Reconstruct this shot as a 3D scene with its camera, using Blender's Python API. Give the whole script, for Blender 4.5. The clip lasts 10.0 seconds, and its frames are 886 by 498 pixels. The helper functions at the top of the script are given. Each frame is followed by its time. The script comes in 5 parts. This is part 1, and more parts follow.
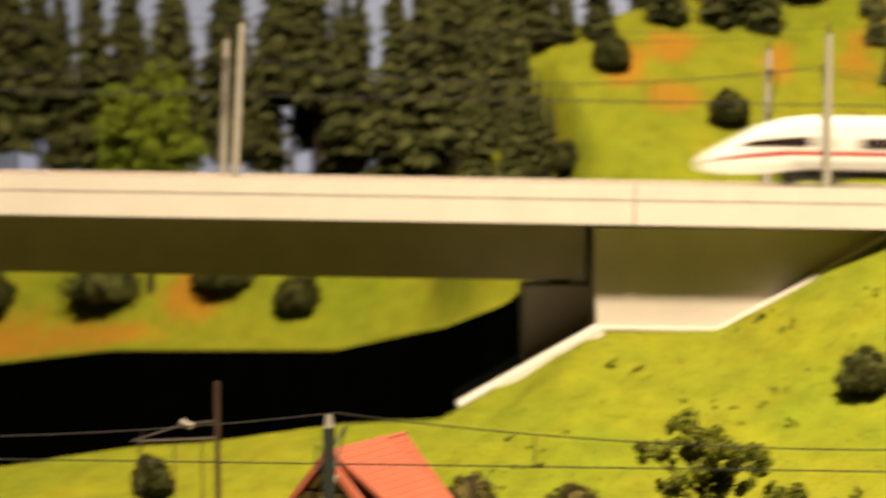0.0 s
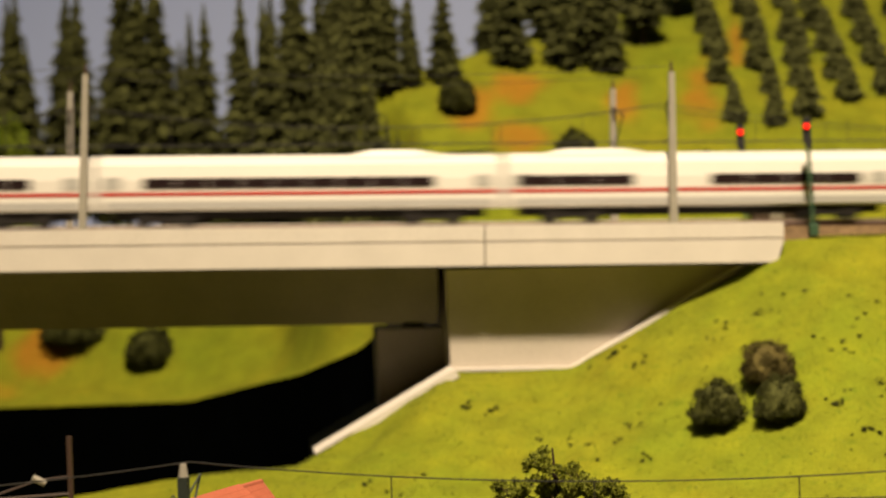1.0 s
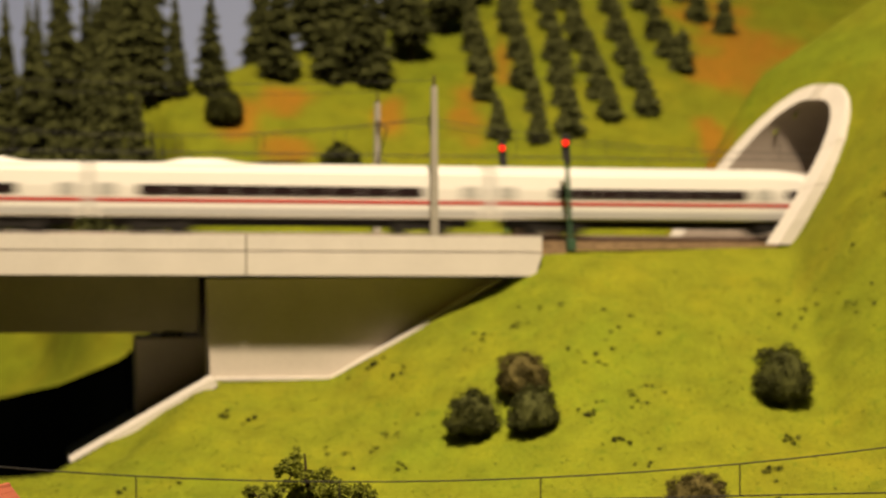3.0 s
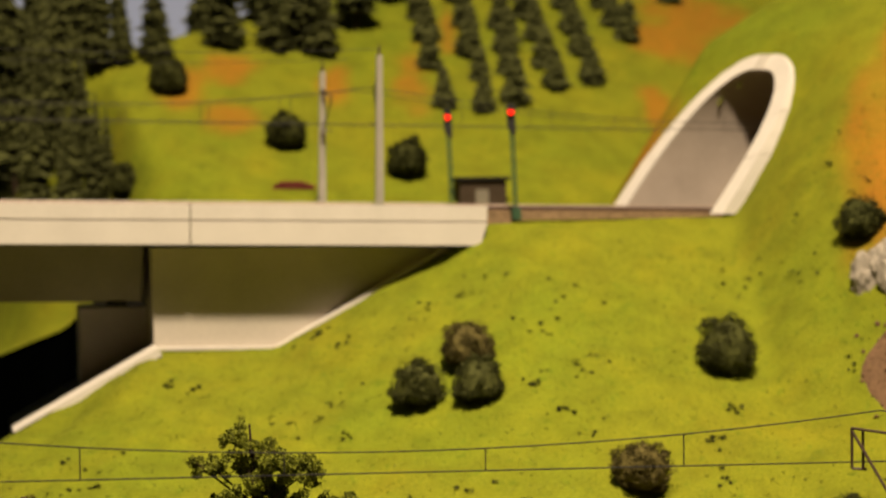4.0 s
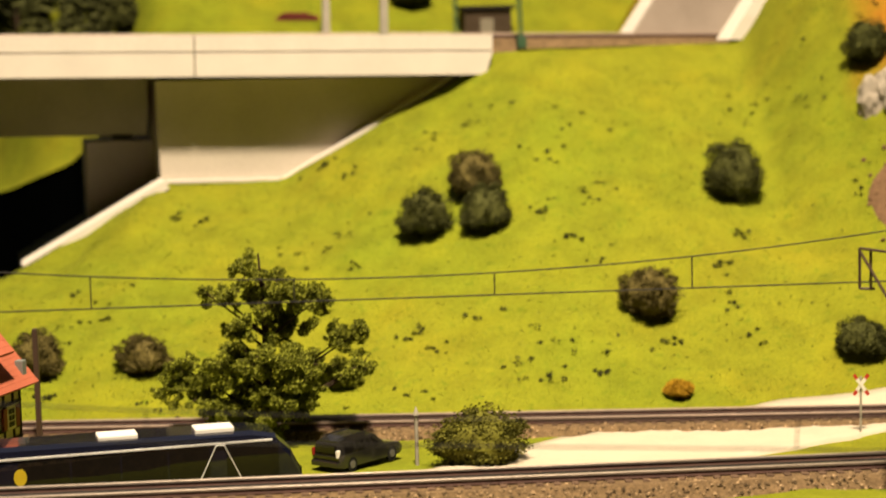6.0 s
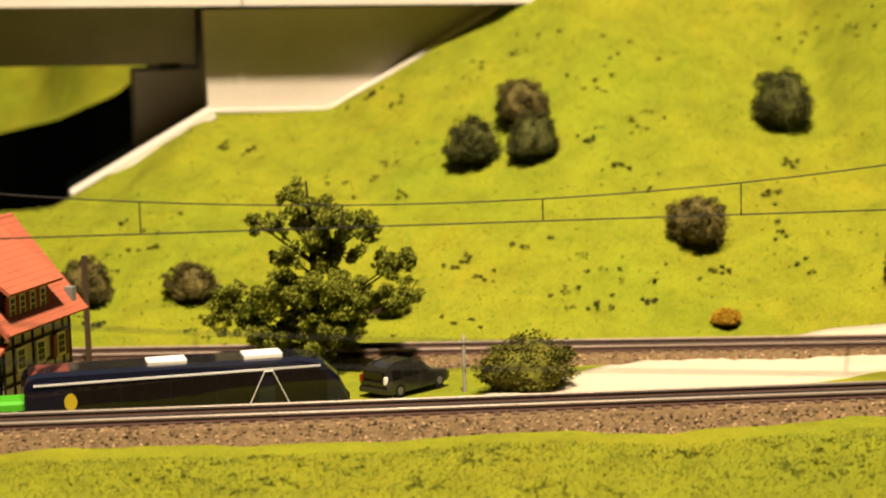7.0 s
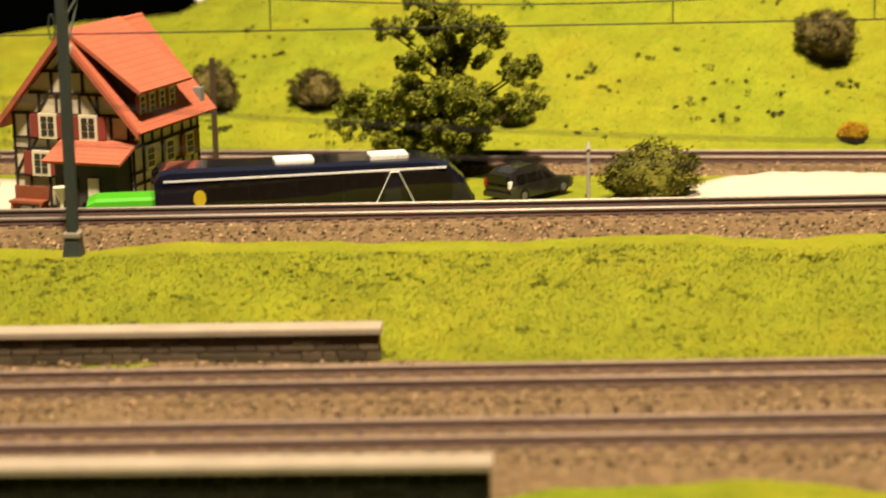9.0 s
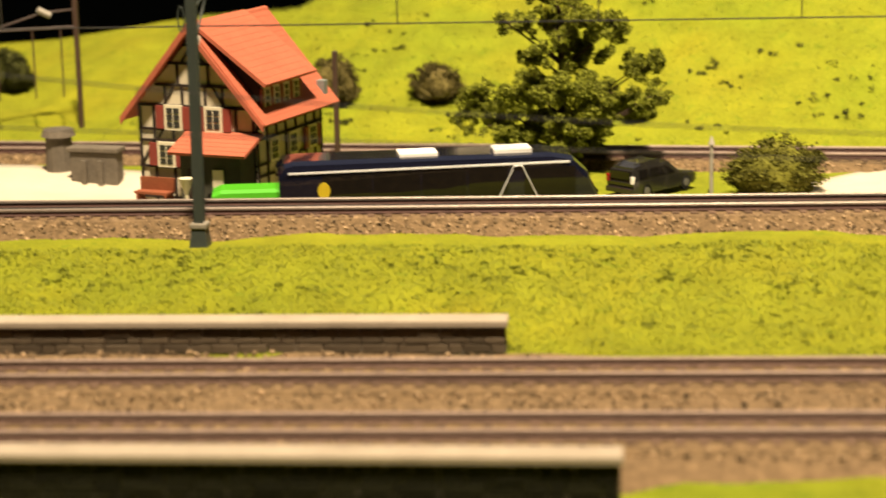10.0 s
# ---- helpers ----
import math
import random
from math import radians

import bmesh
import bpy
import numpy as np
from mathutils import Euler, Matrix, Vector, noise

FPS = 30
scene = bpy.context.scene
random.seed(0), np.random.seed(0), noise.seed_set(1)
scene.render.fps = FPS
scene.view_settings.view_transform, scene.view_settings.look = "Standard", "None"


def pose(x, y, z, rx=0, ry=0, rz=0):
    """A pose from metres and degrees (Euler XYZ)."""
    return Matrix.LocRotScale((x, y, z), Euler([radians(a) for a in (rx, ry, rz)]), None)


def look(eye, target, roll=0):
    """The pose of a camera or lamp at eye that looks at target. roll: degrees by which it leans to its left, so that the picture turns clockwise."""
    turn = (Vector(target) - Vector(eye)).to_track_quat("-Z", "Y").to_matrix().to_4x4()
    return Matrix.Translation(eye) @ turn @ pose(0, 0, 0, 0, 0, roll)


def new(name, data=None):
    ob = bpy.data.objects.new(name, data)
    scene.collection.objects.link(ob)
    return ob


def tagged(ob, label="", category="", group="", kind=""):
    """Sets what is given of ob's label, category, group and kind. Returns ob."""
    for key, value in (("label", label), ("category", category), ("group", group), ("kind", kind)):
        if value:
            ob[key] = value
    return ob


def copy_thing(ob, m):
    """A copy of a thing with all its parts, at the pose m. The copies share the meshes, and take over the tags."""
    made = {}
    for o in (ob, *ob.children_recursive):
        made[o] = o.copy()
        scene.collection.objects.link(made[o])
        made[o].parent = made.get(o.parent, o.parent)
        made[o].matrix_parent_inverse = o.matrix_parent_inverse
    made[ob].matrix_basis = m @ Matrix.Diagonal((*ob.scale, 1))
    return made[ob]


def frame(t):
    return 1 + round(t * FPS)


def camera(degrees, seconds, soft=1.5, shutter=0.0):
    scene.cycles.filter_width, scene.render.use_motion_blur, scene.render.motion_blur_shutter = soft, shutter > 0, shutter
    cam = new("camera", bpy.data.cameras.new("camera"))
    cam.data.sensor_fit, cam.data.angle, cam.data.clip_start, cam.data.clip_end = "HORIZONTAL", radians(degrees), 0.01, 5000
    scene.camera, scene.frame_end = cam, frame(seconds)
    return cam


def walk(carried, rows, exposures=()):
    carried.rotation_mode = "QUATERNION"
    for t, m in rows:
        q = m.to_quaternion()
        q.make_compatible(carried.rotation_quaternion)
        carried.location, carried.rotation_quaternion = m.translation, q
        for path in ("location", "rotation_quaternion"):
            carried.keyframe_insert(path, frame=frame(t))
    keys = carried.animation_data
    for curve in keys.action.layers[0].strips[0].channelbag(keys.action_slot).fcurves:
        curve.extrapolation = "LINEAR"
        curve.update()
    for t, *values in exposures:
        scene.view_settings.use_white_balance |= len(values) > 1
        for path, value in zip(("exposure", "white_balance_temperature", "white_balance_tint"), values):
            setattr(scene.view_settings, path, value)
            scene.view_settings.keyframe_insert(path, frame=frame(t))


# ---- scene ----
# A model railway at 1:87, built at its true size; the layout's ground lies at z = 0.
cam = camera(23.93, 10.0, soft=1.6, shutter=0.5)
cam.data.dof.use_dof, cam.data.dof.focus_distance, cam.data.dof.aperture_fstop = True, 0.93, 12.0
ROWS = [
    (0, -0.0119, 0.0023, 0.2283, 87.122, 0.290, 11.736),
    (0.1, -0.0115, 0.0026, 0.2280, 87.395, 0.430, 10.553),
    (0.2, -0.0113, 0.0030, 0.2276, 87.649, 0.731, 9.282),
    (0.3, -0.0111, 0.0036, 0.2273, 87.800, 0.856, 8.690),
    (0.4, -0.0111, 0.0040, 0.2272, 87.922, 1.220, 8.264),
    (0.5, -0.0110, 0.0044, 0.2271, 87.970, 1.352, 8.182),
    (1, -0.0111, 0.0038, 0.2258, 88.362, 1.837, 7.648),
    (1.5, -0.0068, 0.0022, 0.2230, 88.586, 1.603, 6.162),
    (2, -0.0023, 0.0008, 0.2201, 88.715, 1.255, 4.367),
    (2.5, 0.0005, -0.0007, 0.2174, 88.843, 1.015, 2.915),
    (3, 0.0008, -0.0014, 0.2172, 88.871, 0.792, 1.615),
    (4.3, 0.0009, -0.0001, 0.2187, 87.369, 0.737, -0.063),
    (4.5, 0.0011, -0.0003, 0.2180, 86.909, 0.764, -0.126),
    (5, 0.0007, -0.0012, 0.2166, 85.666, 0.907, -0.195),
    (5.5, 0.0000, -0.0000, 0.2160, 84.504, 1.143, -0.110),
    (5.7, -0.0001, 0.0001, 0.2154, 84.072, 1.268, -0.018),
    (7, -0.0017, -0.0002, 0.2110, 81.701, 1.462, 1.432),
    (7.5, -0.0021, -0.0013, 0.2091, 80.873, 1.415, 2.212),
    (8, -0.0039, -0.0017, 0.2059, 79.772, 1.333, 2.956),
    (8.5, -0.0051, -0.0033, 0.2022, 78.446, 1.155, 3.611),
    (9, -0.0060, -0.0053, 0.2000, 77.123, 1.077, 4.725),
    (9.5, -0.0095, -0.0061, 0.1994, 76.575, 1.136, 5.950),
    (10, -0.0133, -0.0063, 0.1987, 77.102, 1.183, 7.672),
]
walk(cam, [(t, pose(x, y, z, rx, ry, rz)) for t, x, y, z, rx, ry, rz in ROWS],
     exposures=[(0.0, 0.40), (0.5, 0.10), (1.0, -0.05), (2.5, -0.2), (4.5, -0.18), (5.5, 0.1), (7.0, 0.36), (8.5, 0.42), (10.0, 0.6)])
# ---- world and lamps ----
world = bpy.data.worlds.new("hall_dark")
scene.world = world
world.use_nodes = True
world.node_tree.nodes["Background"].inputs[0].default_value = (0.9, 0.85, 0.8, 1)
world.node_tree.nodes["Background"].inputs[1].default_value = 0.024


def area_lamp(name, eye, target, size, watts, colour, spread):
    data = bpy.data.lights.new(name, "AREA")
    data.shape, data.size, data.energy, data.color, data.spread = "DISK", size, watts, colour, radians(spread)
    ob = new(name, data)
    ob.matrix_world = look(eye, target)
    return ob


WARM = (1.0, 0.80, 0.56)
area_lamp("layout_spotlight", (0.10, -0.05, 2.6), (0.0, 1.2, 0.05), 0.22, 33, WARM, 70)
# Unseen wide lamp added overhead as a weak fill.
area_lamp("ceiling_panel", (-0.6, 0.6, 2.75), (-0.2, 1.3, 0), 1.2, 4.0, (1.0, 0.86, 0.68), 180)


# ---- materials ----
def material(name, colour, rough=0.6, metal=0.0, vary=0.25, scale=60.0, bump=0.15, fine=900.0, dark=None, emit=0.0,
             island=0.0, coat=0.0, attr=None, attr_colour=None, each=0.0, stripes=None):
    """A node material: base colour broken up at two scales, with fine relief."""
    m = bpy.data.materials.new(name)
    m.use_nodes = True
    t = m.node_tree
    n, l = t.nodes, t.links
    b = n["Principled BSDF"]
    b.inputs["Roughness"].default_value = rough
    b.inputs["Metallic"].default_value = metal
    b.inputs["Coat Weight"].default_value = coat
    b.inputs["Specular IOR Level"].default_value = 0.12 if rough >= 0.75 else 0.5
    co = n.new("ShaderNodeTexCoord")
    big = n.new("ShaderNodeTexNoise")
    big.inputs["Scale"].default_value, big.inputs["Detail"].default_value = scale, 4
    small = n.new("ShaderNodeTexNoise")
    small.inputs["Scale"].default_value, small.inputs["Detail"].default_value = fine, 2
    l.new(co.outputs["Object"], big.inputs["Vector"])
    l.new(co.outputs["Object"], small.inputs["Vector"])
    ramp = n.new("ShaderNodeValToRGB")
    d = dark or [c * (1 - vary) for c in colour]
    e = [min(1, c * (1 + vary * 0.6)) for c in colour]
    ramp.color_ramp.elements[0].position, ramp.color_ramp.elements[0].color = 0.3, (*d, 1)
    ramp.color_ramp.elements[1].position, ramp.color_ramp.elements[1].color = 0.7, (*e, 1)
    add = n.new("ShaderNodeMath")
    add.operation = "MULTIPLY_ADD"
    add.inputs[1].default_value, add.inputs[2].default_value = 0.45, 0.0
    l.new(small.outputs["Fac"], add.inputs[0])
    mix = n.new("ShaderNodeMath")
    mix.operation = "MULTIPLY_ADD"
    mix.inputs[1].default_value = 0.55
    l.new(big.outputs["Fac"], mix.inputs[0])
    l.new(add.outputs[0], mix.inputs[2])
    l.new(mix.outputs[0], ramp.inputs["Fac"])
    out = ramp.outputs["Color"]
    if attr:
        a = n.new("ShaderNodeAttribute")
        a.attribute_name = attr
        am = n.new("ShaderNodeMath")
        am.operation = "MULTIPLY_ADD"
        am.use_clamp = True
        am.inputs[1].default_value = 1.0
        sub = n.new("ShaderNodeMath")
        sub.operation = "MULTIPLY_ADD"
        sub.inputs[1].default_value, sub.inputs[2].default_value = 1.6, -0.8
        l.new(small.outputs["Fac"], sub.inputs[0])
        gate = n.new("ShaderNodeMath")
        gate.operation = "MULTIPLY"
        l.new(sub.outputs[0], gate.inputs[0])
        l.new(a.outputs["Fac"], gate.inputs[1])
        l.new(a.outputs["Fac"], am.inputs[0])
        l.new(gate.outputs[0], am.inputs[2])
        mx = n.new("ShaderNodeMix")
        mx.data_type = "RGBA"
        l.new(am.outputs[0], mx.inputs[0])
        l.new(out, mx.inputs[6])
        mx.inputs[7].default_value = (*attr_colour, 1)
        out = mx.outputs[2]
    if island or each:
        src = n.new("ShaderNodeNewGeometry").outputs["Random Per Island"] if island else n.new("ShaderNodeObjectInfo").outputs["Random"]
        hs = n.new("ShaderNodeHueSaturation")
        mp = n.new("ShaderNodeMapRange")
        k = island or each
        mp.inputs["To Min"].default_value, mp.inputs["To Max"].default_value = 1 - k, 1 + k
        l.new(src, mp.inputs["Value"])
        l.new(mp.outputs[0], hs.inputs["Value"])
        l.new(out, hs.inputs["Color"])
        out = hs.outputs["Color"]
    l.new(out, b.inputs["Base Color"])
    if bump:
        bp = n.new("ShaderNodeBump")
        bp.inputs["Strength"].default_value, bp.inputs["Distance"].default_value = bump, 0.0008
        l.new(mix.outputs[0], bp.inputs["Height"])
        l.new(bp.outputs["Normal"], b.inputs["Normal"])
        if stripes:
            wv = n.new("ShaderNodeTexWave")
            wv.bands_direction = stripes[0]
            wv.inputs["Scale"].default_value = stripes[1]
            wv.inputs["Distortion"].default_value = 0.3
            l.new(co.outputs["Object"], wv.inputs["Vector"])
            b2 = n.new("ShaderNodeBump")
            b2.inputs["Strength"].default_value, b2.inputs["Distance"].default_value = 0.7, 0.0006
            l.new(wv.outputs["Fac"], b2.inputs["Height"])
            l.new(bp.outputs["Normal"], b2.inputs["Normal"])
            l.new(b2.outputs["Normal"], b.inputs["Normal"])
    if emit:
        b.inputs["Emission Color"].default_value = (*colour, 1)
        b.inputs["Emission Strength"].default_value = emit
    return m


def flock_material():
    """Grass flock: slow drifts of yellow and deep green, patchy mid tones, pale and dark fibres, ochre where it is dry."""
    m = material("grass_flock", (0.160, 0.171, 0.0085), 0.95, vary=0.30, scale=55, bump=1.0, fine=620, attr="dry", attr_colour=(0.27, 0.115, 0.010))
    n, l = m.node_tree.nodes, m.node_tree.links
    b = n["Principled BSDF"]
    out = b.inputs["Base Color"].links[0].from_socket
    co = n.new("ShaderNodeTexCoord")
    for scale, detail, lo, hi, tone in ((7.0, 3, 0.42, 0.68, (0.84, 0.95, 0.9)), (23.0, 4, 0.50, 0.72, (1.18, 1.10, 1.0)), (1300.0, 1, 0.58, 0.72, (1.35, 1.30, 2.2)),
                                       (900.0, 1, 0.62, 0.76, (0.68, 0.76, 0.7)), (170.0, 2, 0.60, 0.74, (0.72, 0.84, 0.8))):
        tex = n.new("ShaderNodeTexNoise")
        tex.inputs["Scale"].default_value, tex.inputs["Detail"].default_value = scale, detail
        shift = n.new("ShaderNodeVectorMath")
        shift.inputs[1].default_value = (scale * 0.13, scale * 0.07, 0.3)
        l.new(co.outputs["Object"], shift.inputs[0])
        l.new(shift.outputs[0], tex.inputs["Vector"])
        rng = n.new("ShaderNodeMapRange")
        rng.inputs["From Min"].default_value, rng.inputs["From Max"].default_value = lo, hi
        l.new(tex.outputs["Fac"], rng.inputs["Value"])
        mx = n.new("ShaderNodeMix")
        mx.data_type, mx.blend_type = "RGBA", "MULTIPLY"
        l.new(rng.outputs[0], mx.inputs[0])
        l.new(out, mx.inputs[6])
        mx.inputs[7].default_value = (*tone, 1)
        mx.clamp_result = False
        out = mx.outputs[2]
    l.new(out, b.inputs["Base Color"])
    return m


GRASS = flock_material()
BLADES = material("grass_fibre", (0.165, 0.185, 0.024), 0.9, vary=0.2, scale=30, bump=0, island=0.28)
BLACK = material("gap_black", (0.0006, 0.0008, 0.0008), 0.95, vary=0.3, bump=0.1)
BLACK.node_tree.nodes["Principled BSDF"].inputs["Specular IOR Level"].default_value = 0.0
CONCRETE = material("cast_concrete", (0.57, 0.53, 0.475), 0.85, vary=0.10, scale=35, bump=0.12, fine=700)
# A little darker and browner than the deck's concrete.
CONCRETE_WALL = material("wing_wall_concrete", (0.44, 0.395, 0.335), 0.88, vary=0.16, scale=28, bump=0.15, fine=500)
CONCRETE_GREY = material("weathered_shaded_concrete", (0.209, 0.186, 0.145), 0.9, vary=0.16, scale=40, bump=0.2, fine=600)
HALL = material("dark_hall_paint", (0.05, 0.045, 0.04), 0.9, vary=0.15, scale=2, bump=0)
# Backdrop paint with a weak glow added, as the lamps leave it dim.
PLASTER = material("glowing_backdrop_paint", (0.50, 0.56, 0.80), 0.9, vary=0.05, scale=2, bump=0, emit=0.16)
ROAD = material("pale_road_paint", (0.441, 0.389, 0.296), 0.85, vary=0.12, scale=50, bump=0.1, fine=900)
BALLAST = material("ballast_bed", (0.15, 0.100, 0.052), 0.95, vary=0.6, scale=260, bump=0.8, fine=900)
STONE = material("ballast_stone", (0.215, 0.150, 0.085), 0.95, vary=0.4, scale=300, bump=0.2, island=0.85)
RAIL_SIDE = material("rusty_rail_web", (0.050, 0.019, 0.012), 0.7, vary=0.4, scale=200, bump=0.3)
RAIL_WEB = material("painted_rail_web", (0.105, 0.058, 0.040), 0.7, vary=0.3, scale=200, bump=0.2)
RAIL_HEAD = material("worn_rail_head", (0.30, 0.25, 0.21), 0.32, 0.6, vary=0.1, scale=150, bump=0.05)
RAIL_DULL = material("dull_rail_head", (0.26, 0.19, 0.15), 0.6, 0.2, vary=0.25, scale=150, bump=0.1)
SLEEPER = material("brown_sleeper", (0.104, 0.0667, 0.0435), 0.85, vary=0.3, scale=200, bump=0.3, each=0.25)
LEAF_DARK = material("dark_leaf", (0.0418, 0.0447, 0.0104), 0.8, vary=0.45, scale=90, bump=0, island=0.6)
LEAF_OLIVE = material("olive_leaf", (0.082, 0.080, 0.010), 0.8, vary=0.5, scale=90, bump=0, island=0.55)
LEAF_BROWN = material("brownish_leaf", (0.0754, 0.0615, 0.0174), 0.85, vary=0.5, scale=90, bump=0, island=0.5)
LEAF_TREE = material("tree_leaf", (0.150, 0.166, 0.016), 0.75, vary=0.5, scale=75, bump=0, island=0.7)
TUFT = material("olive_grass", (0.142, 0.158, 0.016), 0.9, vary=0.3, scale=60, bump=0, island=0.3)
LEAF_LIGHT = material("light_leaf", (0.17, 0.221, 0.017), 0.75, vary=0.3, scale=50, bump=0, island=0.5)
NEEDLE = material("spruce_needle", (0.056, 0.060, 0.017), 0.85, vary=0.35, scale=40, bump=0, island=0.6)
BARK = material("bark", (0.0406, 0.0261, 0.0162), 0.9, vary=0.4, scale=200, bump=0.6)
MAST_GREY = material("pale_mast_paint", (0.29, 0.267, 0.22), 0.7, vary=0.12, scale=120, bump=0.1)
MAST_DARK = material("dark_mast_paint", (0.028, 0.036, 0.030), 0.5, vary=0.2, scale=120, bump=0.1)
MAST_BROWN = material("brown_mast_paint", (0.045, 0.022, 0.013), 0.6, vary=0.25, scale=120, bump=0.1)
WIRE = material("dark_wire", (0.03, 0.028, 0.025), 0.5, 0.3, vary=0.1, bump=0)
SIGNAL_GREEN = material("green_signal_paint", (0.0261, 0.0696, 0.0319), 0.6, vary=0.2, scale=120, bump=0.1)
SIGNAL_BLACK = material("black_signal_plate", (0.012, 0.012, 0.012), 0.6, vary=0.2, bump=0.05)
RED_LAMP = material("red_signal_lamp", (1.0, 0.015, 0.006), 0.4, vary=0.0, bump=0, emit=2.2)
TRAIN_WHITE = material("train_white_paint", (0.68, 0.654, 0.595), 0.28, vary=0.03, scale=20, bump=0.02, coat=0.4)
TRAIN_GREY = material("train_grey_paint", (0.378, 0.369, 0.342), 0.4, vary=0.08, scale=30, bump=0.02)
TRAIN_RED = material("train_red_stripe", (0.377, 0.0261, 0.0174), 0.35, vary=0.06, scale=30, bump=0.02)
TRAIN_GLASS = material("train_dark_glass", (0.02, 0.012, 0.012), 0.12, vary=0.2, scale=60, bump=0)
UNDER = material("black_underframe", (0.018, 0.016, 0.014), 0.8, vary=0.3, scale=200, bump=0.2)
ROCK = material("pale_rock", (0.302, 0.267, 0.215), 0.95, vary=0.45, scale=60, bump=1.0, fine=250)
LINING = material("brownish_lining", (0.38, 0.32, 0.265), 0.9, vary=0.25, scale=25, bump=0.15)
SOIL = material("brown_scree", (0.135, 0.080, 0.043), 0.95, vary=0.4, scale=120, bump=0.7, fine=400)


# ---- mesh helpers ----
def mesh_object(name, verts, faces, mat, parent=None, label="", smooth=False):
    me = bpy.data.meshes.new(name)
    me.from_pydata([tuple(v) for v in verts], [], faces)
    me.update()
    if mat:
        me.materials.append(mat)
    if smooth:
        me.polygons.foreach_set("use_smooth", [True] * len(me.polygons))
    ob = new(name, me)
    if parent:
        ob.parent = parent
    if label:
        ob["label"] = label
    return ob


def part(name, bm, mat, parent=None, label="", smooth=False):
    """Link a bmesh as one mesh object under a thing."""
    me = bpy.data.meshes.new(name)
    bmesh.ops.recalc_face_normals(bm, faces=bm.faces)
    bm.to_mesh(me)
    bm.free()
    me.materials.append(mat)
    if smooth:
        me.polygons.foreach_set("use_smooth", [True] * len(me.polygons))
    ob = new(name, me)
    if parent:
        ob.parent = parent
    if label:
        ob["label"] = label
    return ob


def thing(name, m, label, category, group="", kind=""):
    ob = new(name)
    ob.empty_display_size = 0.01
    ob.matrix_basis = m
    return tagged(ob, label, category, group, kind)


def box(x0, x1, y0, y1, z0, z1, bevel=0.0, bm=None):
    bm = bm or bmesh.new()
    v = [bm.verts.new((x, y, z)) for z in (z0, z1) for x, y in ((x0, y0), (x1, y0), (x1, y1), (x0, y1))]
    f = [bm.faces.new([v[i] for i in q]) for q in ((3, 2, 1, 0), (4, 5, 6, 7), (0, 1, 5, 4), (1, 2, 6, 5), (2, 3, 7, 6), (3, 0, 4, 7))]
    if bevel:
        bmesh.ops.bevel(bm, geom=list({e for q in f for e in q.edges}), offset=bevel, segments=2, affect="EDGES", profile=0.5)
    return bm


def rod(a, b, r, n=8, bm=None, r2=None):
    bm = bm or bmesh.new()
    a, b = Vector(a), Vector(b)
    q = (b - a).to_track_quat("Z", "Y")
    rings = []
    for p, rr in ((a, r), (b, r if r2 is None else r2)):
        rings.append([bm.verts.new(p + q @ Vector((rr * math.cos(2 * math.pi * i / n), rr * math.sin(2 * math.pi * i / n), 0))) for i in range(n)])
    for i in range(n):
        bm.faces.new((rings[0][i], rings[0][(i + 1) % n], rings[1][(i + 1) % n], rings[1][i]))
    bm.faces.new(rings[0][::-1])
    bm.faces.new(rings[1])
    return bm


def prism(outline, axis, a, b, bm=None):
    """A 2D outline pushed along an axis (0, 1, 2) from a to b; the outline gives the other two coordinates in order."""
    bm = bm or bmesh.new()

    def place(u, v, k):
        p = [u, v]
        p.insert(axis, k)
        return p
    lo = [bm.verts.new(place(u, v, a)) for u, v in outline]
    hi = [bm.verts.new(place(u, v, b)) for u, v in outline]
    for i in range(len(lo)):
        j = (i + 1) % len(lo)
        bm.faces.new((lo[i], lo[j], hi[j], hi[i]))
    bm.faces.new(lo[::-1])
    bm.faces.new(hi)
    return bm


def table(rows, x):
    xs, ys = zip(*rows)
    return np.interp(x, xs, ys)


def smoothstep(a, b, x):
    t = np.clip((x - a) / (b - a), 0, 1)
    return t * t * (3 - 2 * t)


def waves(x, y, k, seed):
    """A cheap smooth noise for arrays, about -1 to 1."""
    r = np.random.RandomState(seed)
    out = 0
    for i in range(6):
        a, p, f = r.uniform(0, 6.28), r.uniform(0, 6.28), k * r.uniform(0.6, 1.8)
        out = out + np.sin(f * (x * math.cos(a) + y * math.sin(a)) + p)
    return out / 3.0


# ---- the lie of the land ----
YAW = radians(13)
EC, ES = math.cos(YAW), math.sin(YAW)
GRADE = -0.0225


def bridge_line(x):
    return 1.40 + 0.2309 * x


EDGE_HEIGHT = [(-1.4, -0.02), (-0.60, 0.012), (-0.505, 0.028), (-0.427, 0.037), (-0.351, 0.048), (-0.285, 0.053), (-0.20, 0.102),
               (-0.193, 0.1045), (-0.1145, 0.1035), (0.0, 0.1655), (0.018, 0.180), (0.03, 0.1850), (0.197, 0.1865), (0.207, 0.199), (0.2436, 0.258), (0.278, 0.311), (0.34, 0.354), (1.0, 0.80), (3.0, 2.0)]
PIT_FAR = [(-1.4, 0.02), (-0.746, 0.043), (-0.644, 0.056), (-0.447, 0.059), (-0.352, 0.081), (-0.296, 0.103), (-0.24, 0.15), (-0.2, 0.183), (1.0, 0.186)]


def near_edge(x):
    w = smoothstep(-0.30, -0.235, x)
    return (1 - w) * 1.30 + w * (bridge_line(x) + 0.019) - 0.02 * smoothstep(0.02, 0.05, x)


